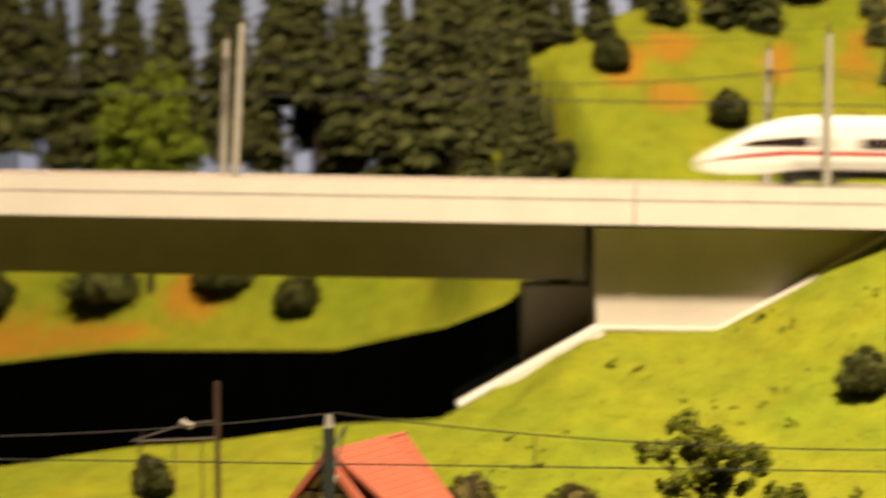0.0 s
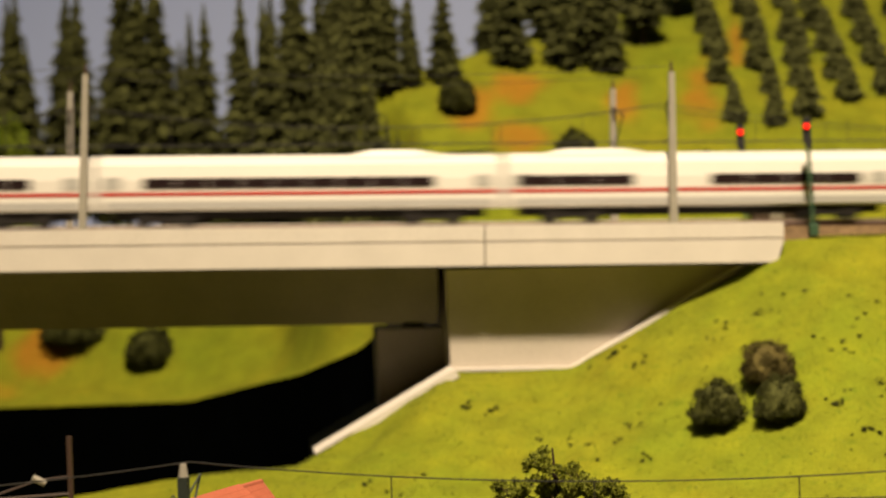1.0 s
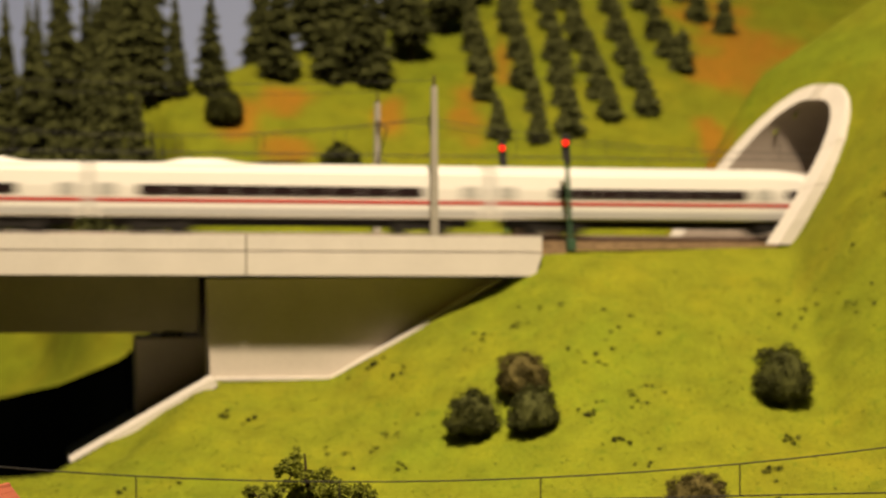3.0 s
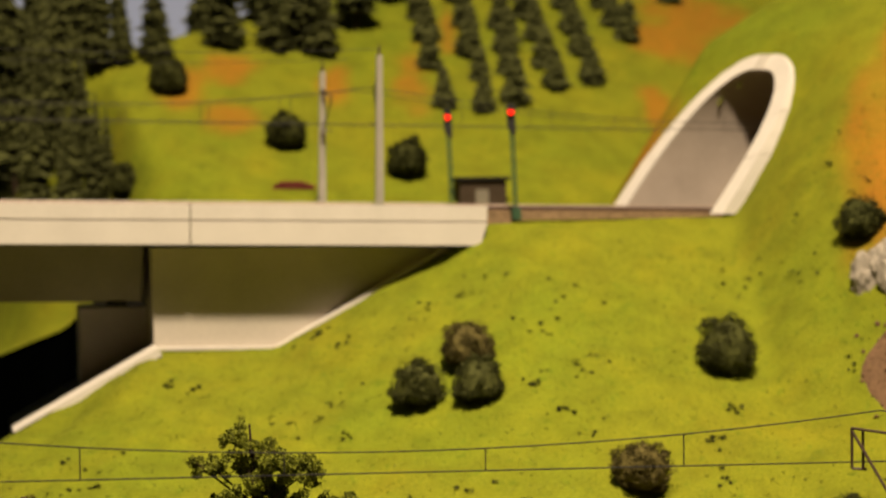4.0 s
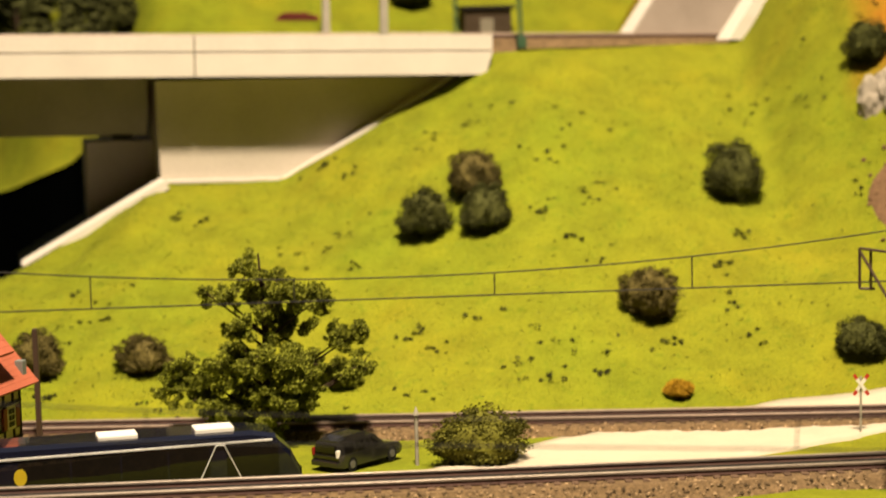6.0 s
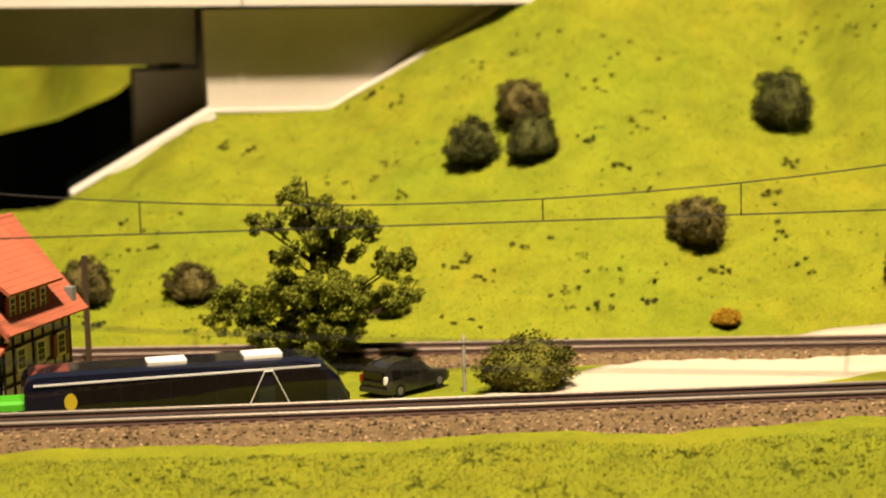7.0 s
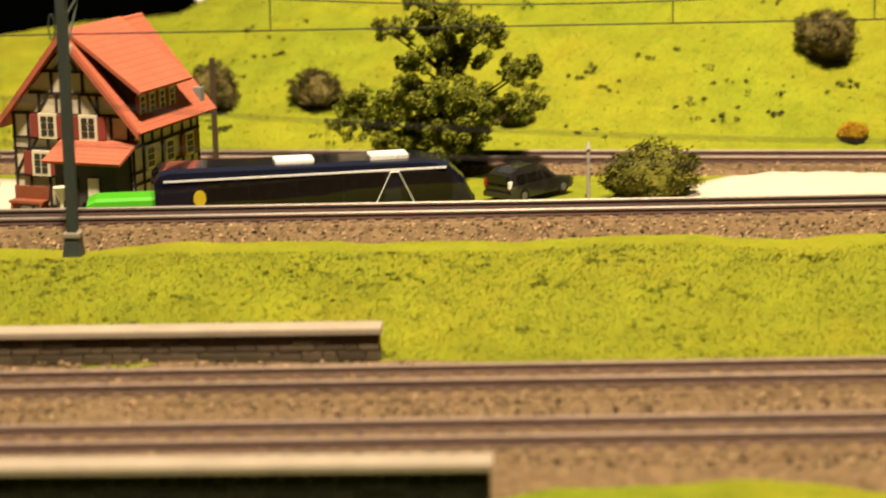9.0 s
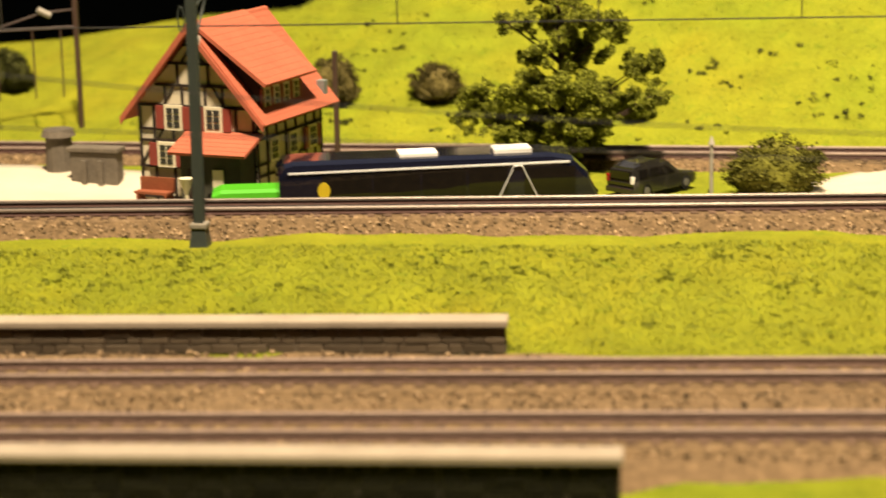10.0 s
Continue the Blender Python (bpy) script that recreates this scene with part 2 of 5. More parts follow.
def far_start(x):
    w = smoothstep(-0.29, -0.2, x)
    v = smoothstep(0.02, 0.05, x)
    y = (1 - w) * (1.66 - 0.05 * smoothstep(-0.4, -0.3, x)) + w * (bridge_line(x) + 0.135)
    return (1 - v) * y + v * near_edge(x)


def front_height(x, y):
    """Ground from the near rim to the foot of the line's embankment."""
    m = y - 0.08 * x
    low = np.interp(m, [0.2, 0.51, 0.548, 0.695, 0.705, 0.782, 0.795, 0.858, 0.885, 1.02, 1.035, 1.09],
                    [-0.022, -0.018, -0.003, -0.001, 0.001, 0.0175, 0.0185, 0.0185, -0.005, -0.005, -0.001, 0.0])
    low = low + 0.0065 * smoothstep(0.90, 0.935, m) * smoothstep(-0.19, -0.12, x) * (1 - smoothstep(1.01, 1.04, m))
    foot = 1.083
    s = np.clip((y - foot) / (near_edge(x) - foot), 0, 1)
    z = low + (table(EDGE_HEIGHT, x) - low) * (0.82 * s + 0.18 * s * s * (3 - 2 * s)) * (y > foot)
    lumps = 0.0028 * waves(x, y, 42, 3) + 0.0015 * waves(x, y, 130, 4) + 0.0006 * waves(x, y, 420, 5)
    damp = np.where(y < foot, 0.35, np.minimum(1, 4 * s) * np.minimum(1, 0.25 + 5 * (1 - s)))
    return z + lumps * damp


def along(x, y):
    """Plan coordinates along and across the line."""
    return x * EC + (y - 1.4) * ES, -x * ES + (y - 1.4) * EC


MW, MH, MC = 0.0392, 0.1025, 0.048      # tunnel mouth: half width, height, middle


def bank(x, y):
    """Rise of the bank in which the tunnel mouth is cut, above the track bed."""
    s, w = along(x, y)
    p = np.maximum((s - 0.1807 + 0.50 * (np.clip(w, -0.02, 0.16) - MC)) / 0.64, 0)
    p = np.maximum(p - 1.6 * np.maximum(w - 0.118, 0), 0)
    return np.where(p > 0.125, 0.125 + 0.42 * (p - 0.125), p)


def back_height(x, y):
    """Ground behind the line: the valley's far side, the wooded shelf and the tall hill."""
    edge = table(PIT_FAR, x)
    start = far_start(x)
    left = np.minimum(edge + 0.62 * (y - start), 0.180 + 0.02 * (y - 1.9))
    toe = bridge_line(x) + 0.16
    cap = 0.320 + 0.30 * (np.minimum(x, -0.12) + 0.285) + 0.9 * np.maximum(x + 0.12, 0)
    right = 0.186 + 0.60 * np.maximum(y - toe, 0)
    right = np.where(right > cap, cap + 0.05 * (right - cap), right)
    w = smoothstep(-0.385, -0.305, x + 0.10 * (y - 1.7))
    z = (1 - w) * left + w * right
    flat = np.where(x > 0.04, table(EDGE_HEIGHT, np.minimum(x, 0.2)), z)
    z = np.where(y < toe, flat, z)
    ramp = np.where(x > 0.0, 1.0, smoothstep(0.0, 0.10, y - start))
    z = edge + (z - edge) * np.where(x > -0.2, 1.0, ramp)
    z = np.maximum(z, 0.1865 + bank(x, y) - 0.4 * (x < 0.0))
    rough = np.clip((y - start) / 0.2, 0, 1) * np.where(bank(x, y) > 0, 0.3, 1)
    return z + (0.003 * waves(x, y, 22, 8) + 0.001 * waves(x, y, 90, 9)) * rough


def ground_z(x, y):
    if y <= float(near_edge(x)):
        return float(front_height(np.float64(x), np.float64(y)))
    return float(back_height(np.float64(x), np.float64(y)))


DRY_SPOTS = [(-0.211, 1.683, 0.020, 0.038), (-0.18, 1.717, 0.024, 0.020), (-0.1655, 1.652, 0.026, 0.022), (-0.09, 1.717, 0.012, 0.032), (-0.0275, 1.739, 0.017, 0.044), (0.0025, 1.834, 0.008, 0.038),
             (0.215, 1.915, 0.058, 0.062), (0.200, 1.85, 0.034, 0.045), (0.176, 1.745, 0.014, 0.030), (0.150, 1.556, 0.022, 0.025), (-0.69, 1.705, 0.09, 0.025), (-0.595, 1.735, 0.03, 0.03), (-0.78, 1.70, 0.1, 0.03)]


def dryness(x, y):
    """Where the flock is ochre instead of green."""
    rag = 0.35 * waves(x, y, 60, 22) + 0.25 * waves(x, y, 140, 24)
    v = np.zeros_like(x)
    for cx, cy, rx, ry in DRY_SPOTS:
        q = np.sqrt(((x - cx) / rx) ** 2 + ((y - cy) / ry) ** 2)
        v = np.maximum(v, 1 - smoothstep(0.35, 1.25, q + rag))
    side = smoothstep(0.238, 0.276, x + 0.022 * rag - 0.75 * np.clip(y - 1.37, 0, 0.2)) * smoothstep(1.28, 1.32, y + 0.015 * rag)
    v = np.maximum(v * 0.8, side * np.clip(0.85 + 0.4 * rag, 0, 1))
    return np.clip(v + 0.10 * np.clip(rag, 0, 1), 0, 1)


def sheet(x, start, end, steps, height):
    ys = start[None, :] + (end - start)[None, :] * np.linspace(0, 1, steps)[:, None]
    xs = np.repeat(x[None, :], steps, 0)
    return xs, ys, height(xs, ys)


def build_ground():
    x = np.concatenate([np.linspace(-3.5, -1.1, 40), np.arange(-1.09, 0.6, 0.007), np.linspace(0.62, 2.9, 50)])
    fx, fy, fz = sheet(x, np.full_like(x, 0.33), near_edge(x), 150, front_height)
    bx, by, bz = sheet(x, far_start(x), np.full_like(x, 2.55), 120, back_height)
    verts, faces, dry = [], [], []
    for xs, ys, zs in ((fx, fy, fz), (bx, by, bz)):
        base = len(verts)
        r, c = xs.shape
        verts += list(zip(xs.ravel().tolist(), ys.ravel().tolist(), zs.ravel().tolist()))
        dry += dryness(xs.ravel(), ys.ravel()).tolist()
        i = (np.arange(r - 1)[:, None] * c + np.arange(c - 1)[None, :]).ravel() + base
        quad = np.stack([i, i + 1, i + c + 1, i + c], 1)
        px, py = (g[:-1, :-1].ravel() * 0.5 + g[1:, 1:].ravel() * 0.5 for g in (xs, ys))
        _, across = along(px, py)
        rise = bank(px, py)
        inside = (rise > 0.0005) & (((across - MC) / (MW + 0.0085)) ** 2 + (rise / (MH + 0.0065)) ** 2 < 1)
        mid = (zs[:-1, :-1].ravel() + zs[1:, 1:].ravel()) / 2
        run, _ = along(px, py)
        inside |= (run > 0.15) & (mid > 0.1885) & (((across - MC) / (MW + 0.002)) ** 2 + (np.maximum(mid - 0.189, 0) / (MH + 0.002)) ** 2 < 1)
        faces += quad[~inside].tolist()
    ob = mesh_object("ground", verts, faces, GRASS, smooth=True)
    a = ob.data.attributes.new("dry", "FLOAT", "POINT")
    a.data.foreach_set("value", dry)
    tagged(ob, "yellow-green flocked meadow with ochre patches on slopes", "ground", kind="structure")
    # the cut between the two banks, its darkness put into a near-black colour
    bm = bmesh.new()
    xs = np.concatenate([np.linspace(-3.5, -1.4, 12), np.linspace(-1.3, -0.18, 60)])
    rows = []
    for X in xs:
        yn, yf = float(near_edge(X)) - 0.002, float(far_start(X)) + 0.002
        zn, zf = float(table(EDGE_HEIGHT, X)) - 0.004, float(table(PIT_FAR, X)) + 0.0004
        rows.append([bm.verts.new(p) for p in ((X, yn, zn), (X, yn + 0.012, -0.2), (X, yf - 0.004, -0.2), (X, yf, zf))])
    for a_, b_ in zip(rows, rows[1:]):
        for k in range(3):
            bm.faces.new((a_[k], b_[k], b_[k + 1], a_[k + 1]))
    tagged(part("layout_gap", bm, BLACK), "near-black gap in the layout beneath the bridge", "gap", kind="structure")


build_ground()


def build_hall():
    w = [("wall_north", box(-4, 4, 2.62, 2.72, -1, 3), PLASTER, "grey-blue painted sky backdrop board with an added faint glow"),
         ("wall_south", box(-4, 4, -3.1, -3, -1, 3), HALL, "dim plain hall wall"),
         ("wall_west", box(-4.1, -4, -3, 2.62, -1, 3), HALL, "dim plain hall wall"),
         ("wall_east", box(4, 4.1, -3, 2.62, -1, 3), HALL, "dim plain hall wall"),
         ("floor", box(-4, 4, -3, 2.62, -1.1, -1), HALL, "grey hall floor"),
         ("ceiling", box(-4, 4, -3, 2.62, 3, 3.1), HALL, "plain grey hall ceiling")]
    for name, bm, mat, label in w:
        tagged(part(name, bm, mat), label, "wall" if "wall" in name else name, kind="structure")


build_hall()


# ---- the railway bridge ----
# Its own space: x along the line, y across it (away from the rim), z up from the top of the fascia at x = 0.
BRIDGE = Matrix.Translation((0, 1.40, 0.1975)) @ Matrix.Rotation(YAW, 4, "Z") @ Matrix.Rotation(math.atan(-GRADE), 4, "Y")
LEVEL = Matrix.Translation((0, 1.40, 0.0)) @ Matrix.Rotation(YAW, 4, "Z")


def build_bridge():
    b = thing("railway_bridge", BRIDGE, "pale concrete railway bridge over a dark gap", "bridge")
    for x0, x1 in ((-3.4, -0.1716), (-0.1704, 0.0285)):
        end = x1 > 0
        slab = [(0.0, -0.0265), (0.0, -0.0113), (0.0024, -0.0111), (0.0024, -0.0102), (0.0007, -0.0100), (0.0007, 0.0), (0.006, 0.0), (0.006, -0.003), (0.124, -0.003),
                (0.124, 0.0005), (0.129, 0.0005), (0.130, -0.0265)]
        bm = prism(slab, 0, x0, x1)
        if end:
            for v in bm.verts:
                if v.co.x > 0.02 and v.co.z < -0.02:
                    v.co.x -= 0.0045
        part("deck", bm, CONCRETE, b)
    part("joint_strip", box(-0.1716, -0.1704, 0.002, 0.128, -0.0255, -0.003), CONCRETE_GREY, b)
    # The girder takes the darker grey to carry the shade below the deck.
    part("girder", prism([(0.040, -0.0265), (0.100, -0.0265), (0.094, -0.0665), (0.046, -0.0665)], 0, -3.4, -0.1985), CONCRETE_GREY, b, "box girder with its shade put into a darker grey")
    for y in (0.045, 0.082):
        part("bearing", box(-0.222, -0.208, y, y + 0.008, -0.0695, -0.066), UNDER, b)
    return b


def build_abutment():
    a = thing("bridge_abutment", LEVEL, "pale concrete bridge abutment with sloping wing wall", "abutment")
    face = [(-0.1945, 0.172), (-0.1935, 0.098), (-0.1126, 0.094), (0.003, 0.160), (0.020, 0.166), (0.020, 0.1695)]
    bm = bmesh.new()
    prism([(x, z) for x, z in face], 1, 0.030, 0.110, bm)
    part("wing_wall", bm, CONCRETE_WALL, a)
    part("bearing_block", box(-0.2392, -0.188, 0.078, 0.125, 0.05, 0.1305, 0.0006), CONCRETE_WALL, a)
    # copings where the banks meet the concrete
    for (x0, z0), (x1, z1), t, y0 in (((-0.1935, 0.1080), (-0.287, 0.0570), 0.0060, 0.002), ((-0.1126, 0.1045), (0.004, 0.1695), 0.0022, 0.020),
                                      ((-0.1935, 0.1062), (-0.1126, 0.1045), 0.0016, 0.022)):
        d = Vector((x1 - x0, 0, z1 - z0)).normalized()
        nrm = Vector((-d.z, 0, d.x)) * (1 if d.x > 0 else -1)
        bm = bmesh.new()
        vs = []
        for y in (y0, 0.0315):
            for p in (Vector((x0, y, z0)), Vector((x1, y, z1)), Vector((x1, y, z1)) - nrm * t, Vector((x0, y, z0)) - nrm * t):
                vs.append(bm.verts.new(p))
        for q in ((0, 1, 2, 3), (7, 6, 5, 4), (0, 4, 5, 1), (1, 5, 6, 2), (2, 6, 7, 3), (3, 7, 4, 0)):
            bm.faces.new([vs[i] for i in q])
        part("coping", bm, CONCRETE, a)
    # Sloping paving, coloured near-black to carry the shade under the deck.
    bm = bmesh.new()
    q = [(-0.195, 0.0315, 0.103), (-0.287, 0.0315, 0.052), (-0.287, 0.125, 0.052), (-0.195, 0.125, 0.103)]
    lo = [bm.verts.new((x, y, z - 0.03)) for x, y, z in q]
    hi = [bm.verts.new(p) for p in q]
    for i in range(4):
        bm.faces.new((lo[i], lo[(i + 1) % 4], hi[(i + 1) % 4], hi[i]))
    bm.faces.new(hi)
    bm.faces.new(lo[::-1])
    part("slope_paving", bm, UNDER, a, "sloping paving with the bridge's shade put into its dark colour")


build_bridge()
build_abutment()

# the tunnel mouth: a round tube cut off along the hillside
def mouth(theta, k):
    """A point of the oblique rim; k widens it."""
    y = MC + (MW + k) * math.cos(theta)
    z = -0.004 + (MH + k) * max(0.0, math.sin(theta)) ** 0.85
    x = 0.1722 - 0.50 * (y - MC) + 0.64 * z + 0.010 * math.sin(theta) * (1 if y < MC else 0.2)
    return Vector((x, y, z))


def build_portal():
    p = thing("tunnel_portal", LEVEL @ Matrix.Translation((0, 0, 0.1925)), "pale concrete tunnel portal cut along the slope", "tunnel portal")
    n = 40
    for j in range(10):
        bm = bmesh.new()
        rings = []
        for i in range(7):
            th = math.pi * (j + 0.006 + 0.988 * i / 6) / 10
            o, q = mouth(th, 0.0108 + 0.0007 * noise.noise(Vector((th * 9, 2.0, 5.0)))), mouth(th, 0.0)
            rings.append([bm.verts.new(v) for v in (q, o, o + Vector((0.03, 0, -0.001)), q + Vector((0.03, 0, 0)))])
        for a, b in zip(rings, rings[1:]):
            for k in range(4):
                bm.faces.new((a[k], a[(k + 1) % 4], b[(k + 1) % 4], b[k]))
        bm.faces.new(rings[0])
        bm.faces.new(rings[-1][::-1])
        part("rim_segment", bm, CONCRETE, p)
    bm = bmesh.new()
    rings = []
    for i in range(n + 1):
        th = math.pi * i / n
        q = mouth(th, -0.0005)
        rings.append([bm.verts.new((x, q.y, q.z)) for x in (q.x + 0.001, q.x + 0.25, 2.45)])
    for a, b in zip(rings, rings[1:]):
        for k in range(2):
            bm.faces.new((a[k], b[k], b[k + 1], a[k + 1]))
    bm.faces.new([r[2] for r in rings])
    part("lining", bm, LINING, p, smooth=True)
    part("tunnel_floor", box(0.17, 2.45, MC - MW, MC + MW, -0.02, -0.0065), BALLAST, p)


build_portal()


# ---- tracks ----
def stones(name, pts, size, seed, parent, up=(0, 0, 1)):
    """Loose ballast: one small uneven octahedron a point."""
    r = np.random.RandomState(seed)
    base = np.array([(1, 0, 0), (-1, 0, 0), (0, 1, 0), (0, -1, 0), (0, 0, 1), (0, 0, -1)], float)
    tri = [(0, 2, 4), (2, 1, 4), (1, 3, 4), (3, 0, 4), (2, 0, 5), (1, 2, 5), (3, 1, 5), (0, 3, 5)]
    verts, faces = [], []
    for i, p in enumerate(pts):
        m = np.array(Euler(r.uniform(0, 6.28, 3)).to_matrix())
        v = (base * r.uniform(0.6, 1.3, (6, 1)) * size * r.uniform(0.6, 1.4)) @ m.T + p
        verts += v.tolist()
        faces += [[6 * i + k for k in f] for f in tri]
    return tagged(mesh_object(name, verts, faces, STONE, parent), kind="stuff")


def rail_mesh(length):
    web = [(-0.0013, 0), (0.0013, 0), (0.0013, 0.0004), (0.0004, 0.0007), (0.0004, 0.0019), (-0.0004, 0.0019), (-0.0004, 0.0007), (-0.0013, 0.0004)]
    top = [(-0.0007, 0.0019), (0.0007, 0.0019), (0.0007, 0.0027), (0.0005, 0.0030), (-0.0005, 0.0030), (-0.0007, 0.0027)]
    return prism(web, 0, 0, length), prism(top, 0, 0, length)


def track(m, length, label, head, ballast=True, count=0, seed=1, bed=0.0035, sleepers=True, side=0.0, shaded_bed=False, web_mat=RAIL_SIDE):
    """A track in its own space: x along it, from 0; the bed's foot at z = 0, rail tops at bed + 0.0055."""
    t = thing("track", m, label, "railway track")
    if ballast:
        part("ballast_bed", prism([(-0.026 - side, -0.004 - side * 0.9), (0.026, -0.004), (0.0185, bed + 0.0022), (-0.0185, bed + 0.0022)], 0, 0, length), BALLAST, t)
        r = np.random.RandomState(seed)
        pts = []
        for _ in range(count):
            x, u = r.uniform(0.0, length), r.uniform(0, 1)
            if u < 0.62:
                f = r.uniform(0, 1)
                pts.append((x, -0.0185 - (0.0075 + side) * f, bed + 0.0022 - (bed + 0.0062 + side * 0.9) * f))
            else:
                pts.append((x, r.uniform(-0.0185, 0.0185), bed + 0.0020))
        if count:
            stones("loose_ballast", pts, 0.00085, seed, t)
    if sleepers:
        first = None
        pieces = min(290, int(length / 0.0072))
        for i in range(pieces):
            if first is None:
                first = part("sleeper", box(-0.0014, 0.0014, -0.0145, 0.0145, bed - 0.0005, bed + 0.0027), SLEEPER, t)
                first.location.x = 0.004
            else:
                o = first.copy()
                scene.collection.objects.link(o)
                o.location.x = 0.004 + i * 0.0072
    # Near-black strip between the rails, imitating the shade that lies there.
    if shaded_bed:
        part("oily_ballast", box(0, length, -0.0074, 0.0074, bed, bed + 0.0030), UNDER, t, "dark strip standing in for shade between the rails")
    for y in (-0.0088, 0.0088):
        web, top = rail_mesh(length)
        ra = part("rail", web, web_mat, t)
        ra.location = (0, y, bed + 0.0026)
        part("rail_head", top, head, ra)
    return t


def on_line(x, y, z, yaw):
    return pose(x, y, z, 0, 0, yaw)


track(on_line(-0.85, 0.6001, -0.0035, 4.4), 1.75, "dull track with rust-brown rails in tan ballast", RAIL_DULL, count=4200, seed=11, web_mat=RAIL_WEB)
track(on_line(-0.85, 0.5391, -0.0035, 4.4), 1.75, "dull track with rust-brown rails in tan ballast", RAIL_DULL, count=4200, seed=12, web_mat=RAIL_WEB)
track(on_line(-0.9, 0.758, 0.0180, 4.6), 1.80, "single track with bright rails on stony ballast above the meadow", RAIL_HEAD, count=15000, seed=13, bed=0.0042, side=0.004, shaded_bed=True)
track(on_line(-1.0, 1.0755, -0.0020, -1.1), 1.90, "branch line with rusty rails at the meadow's foot", RAIL_DULL, count=5200, seed=14, bed=0.0035, shaded_bed=True)
for off in (0.040, 0.086):
    t_ = track(BRIDGE @ Matrix.Translation((-3.4, off, -0.0088)), 4.4, "main line track over bridge into tunnel", RAIL_DULL, count=900 if off < 0.05 else 300, seed=15)


# ---- low stone walls beside the foreground tracks ----
def stone_wall(m, length, label, mat):
    w = thing("low_stone_wall", m, label, "wall")
    part("core", box(-length, 0, 0.0008, 0.0075, -0.008, 0.0100), CONCRETE_GREY, w)
    part("coping", box(-length, 0.0008, -0.0012, 0.0092, 0.0100, 0.0125, 0.0004), COPING, w, "pale flat coping")
    r = random.Random(5)
    z, shared = -0.008, {}
    while z < 0.0098:
        h = min(r.choice((0.0024, 0.0030, 0.0036)), 0.01 - z)
        x = 0.0
        while x > -min(length, 0.30):
            l = r.choice((0.005, 0.0075, 0.010, 0.013))
            k = (l, round(h, 4))
            if k not in shared:
                bm = box(0.0002, l - 0.0002, 0, 0.0016, 0.0002, h - 0.0002, 0.0003)
                ob = part("stone", bm, mat, w)
                shared[k] = ob
            else:
                ob = shared[k].copy()
                scene.collection.objects.link(ob)
            ob.location = (max(x - l, -length), -0.0003 * r.random(), z)
            x -= l
        z += h
    return w


WALL_STONE = material("dark_wall_stone", (0.087, 0.0667, 0.0435), 0.9, vary=0.25, scale=150, bump=0.5, each=0.3)
COPING = material("worn_coping", (0.302, 0.255, 0.191), 0.85, vary=0.2, scale=80, bump=0.3)
# Mossy stone whose near-black colour also holds the face's shade.
WALL_MOSS_SHADED = material("mossy_shaded_wall_stone", (0.0128, 0.0128, 0.0058), 0.95, vary=0.3, scale=150, bump=0.5, each=0.3)
stone_wall(on_line(-0.0892, 0.6905, 0.0, 3.8), 0.75, "low dark stone wall with pale coping beside the track", WALL_STONE)
stone_wall(on_line(-0.042, 0.5465, 0.0, 3.2), 0.75, "low mossy wall, face coloured dark for shade, pale coping, beside the track", WALL_MOSS_SHADED)


def ballast_field():
    """The stony strip that carries both foreground tracks."""
    x = np.linspace(-0.9, 0.9, 260)
    rows = np.linspace(0.0, 1.0, 30)
    y0, y1 = 0.542 + 0.022 * smoothstep(-0.075, -0.02, x) + 0.004 * waves(x, x * 0, 60, 31), 0.690 + 0.02 * x
    xs = np.repeat(x[None, :], 30, 0)
    ys = y0 + (y1 - y0) * rows[:, None]
    zs = 0.0005 + 0.0012 * waves(xs, ys, 110, 32) * 0.6 - 0.006 * (1 - smoothstep(0.0, 0.14, rows[:, None] + 0 * xs))
    i = (np.arange(29)[:, None] * 260 + np.arange(259)[None, :]).ravel()
    ob = mesh_object("ballast_field", list(zip(xs.ravel().tolist(), ys.ravel().tolist(), zs.ravel().tolist())), np.stack([i, i + 1, i + 261, i + 260], 1).tolist(), BALLAST, smooth=True)
    tagged(ob, "tan gravel strip between the dull tracks", "gravel", kind="structure")
    r = np.random.RandomState(33)
    pts = [(a, 0.546 + 0.140 * b, 0.0012) for a, b in r.uniform((-0.4, 0.06), (0.25, 1.0), (5200, 2)) if a < -0.06 or b > 0.24]
    tagged(stones("gravel", pts, 0.0009, 34, None), "loose tan gravel between the tracks", "gravel")


ballast_field()


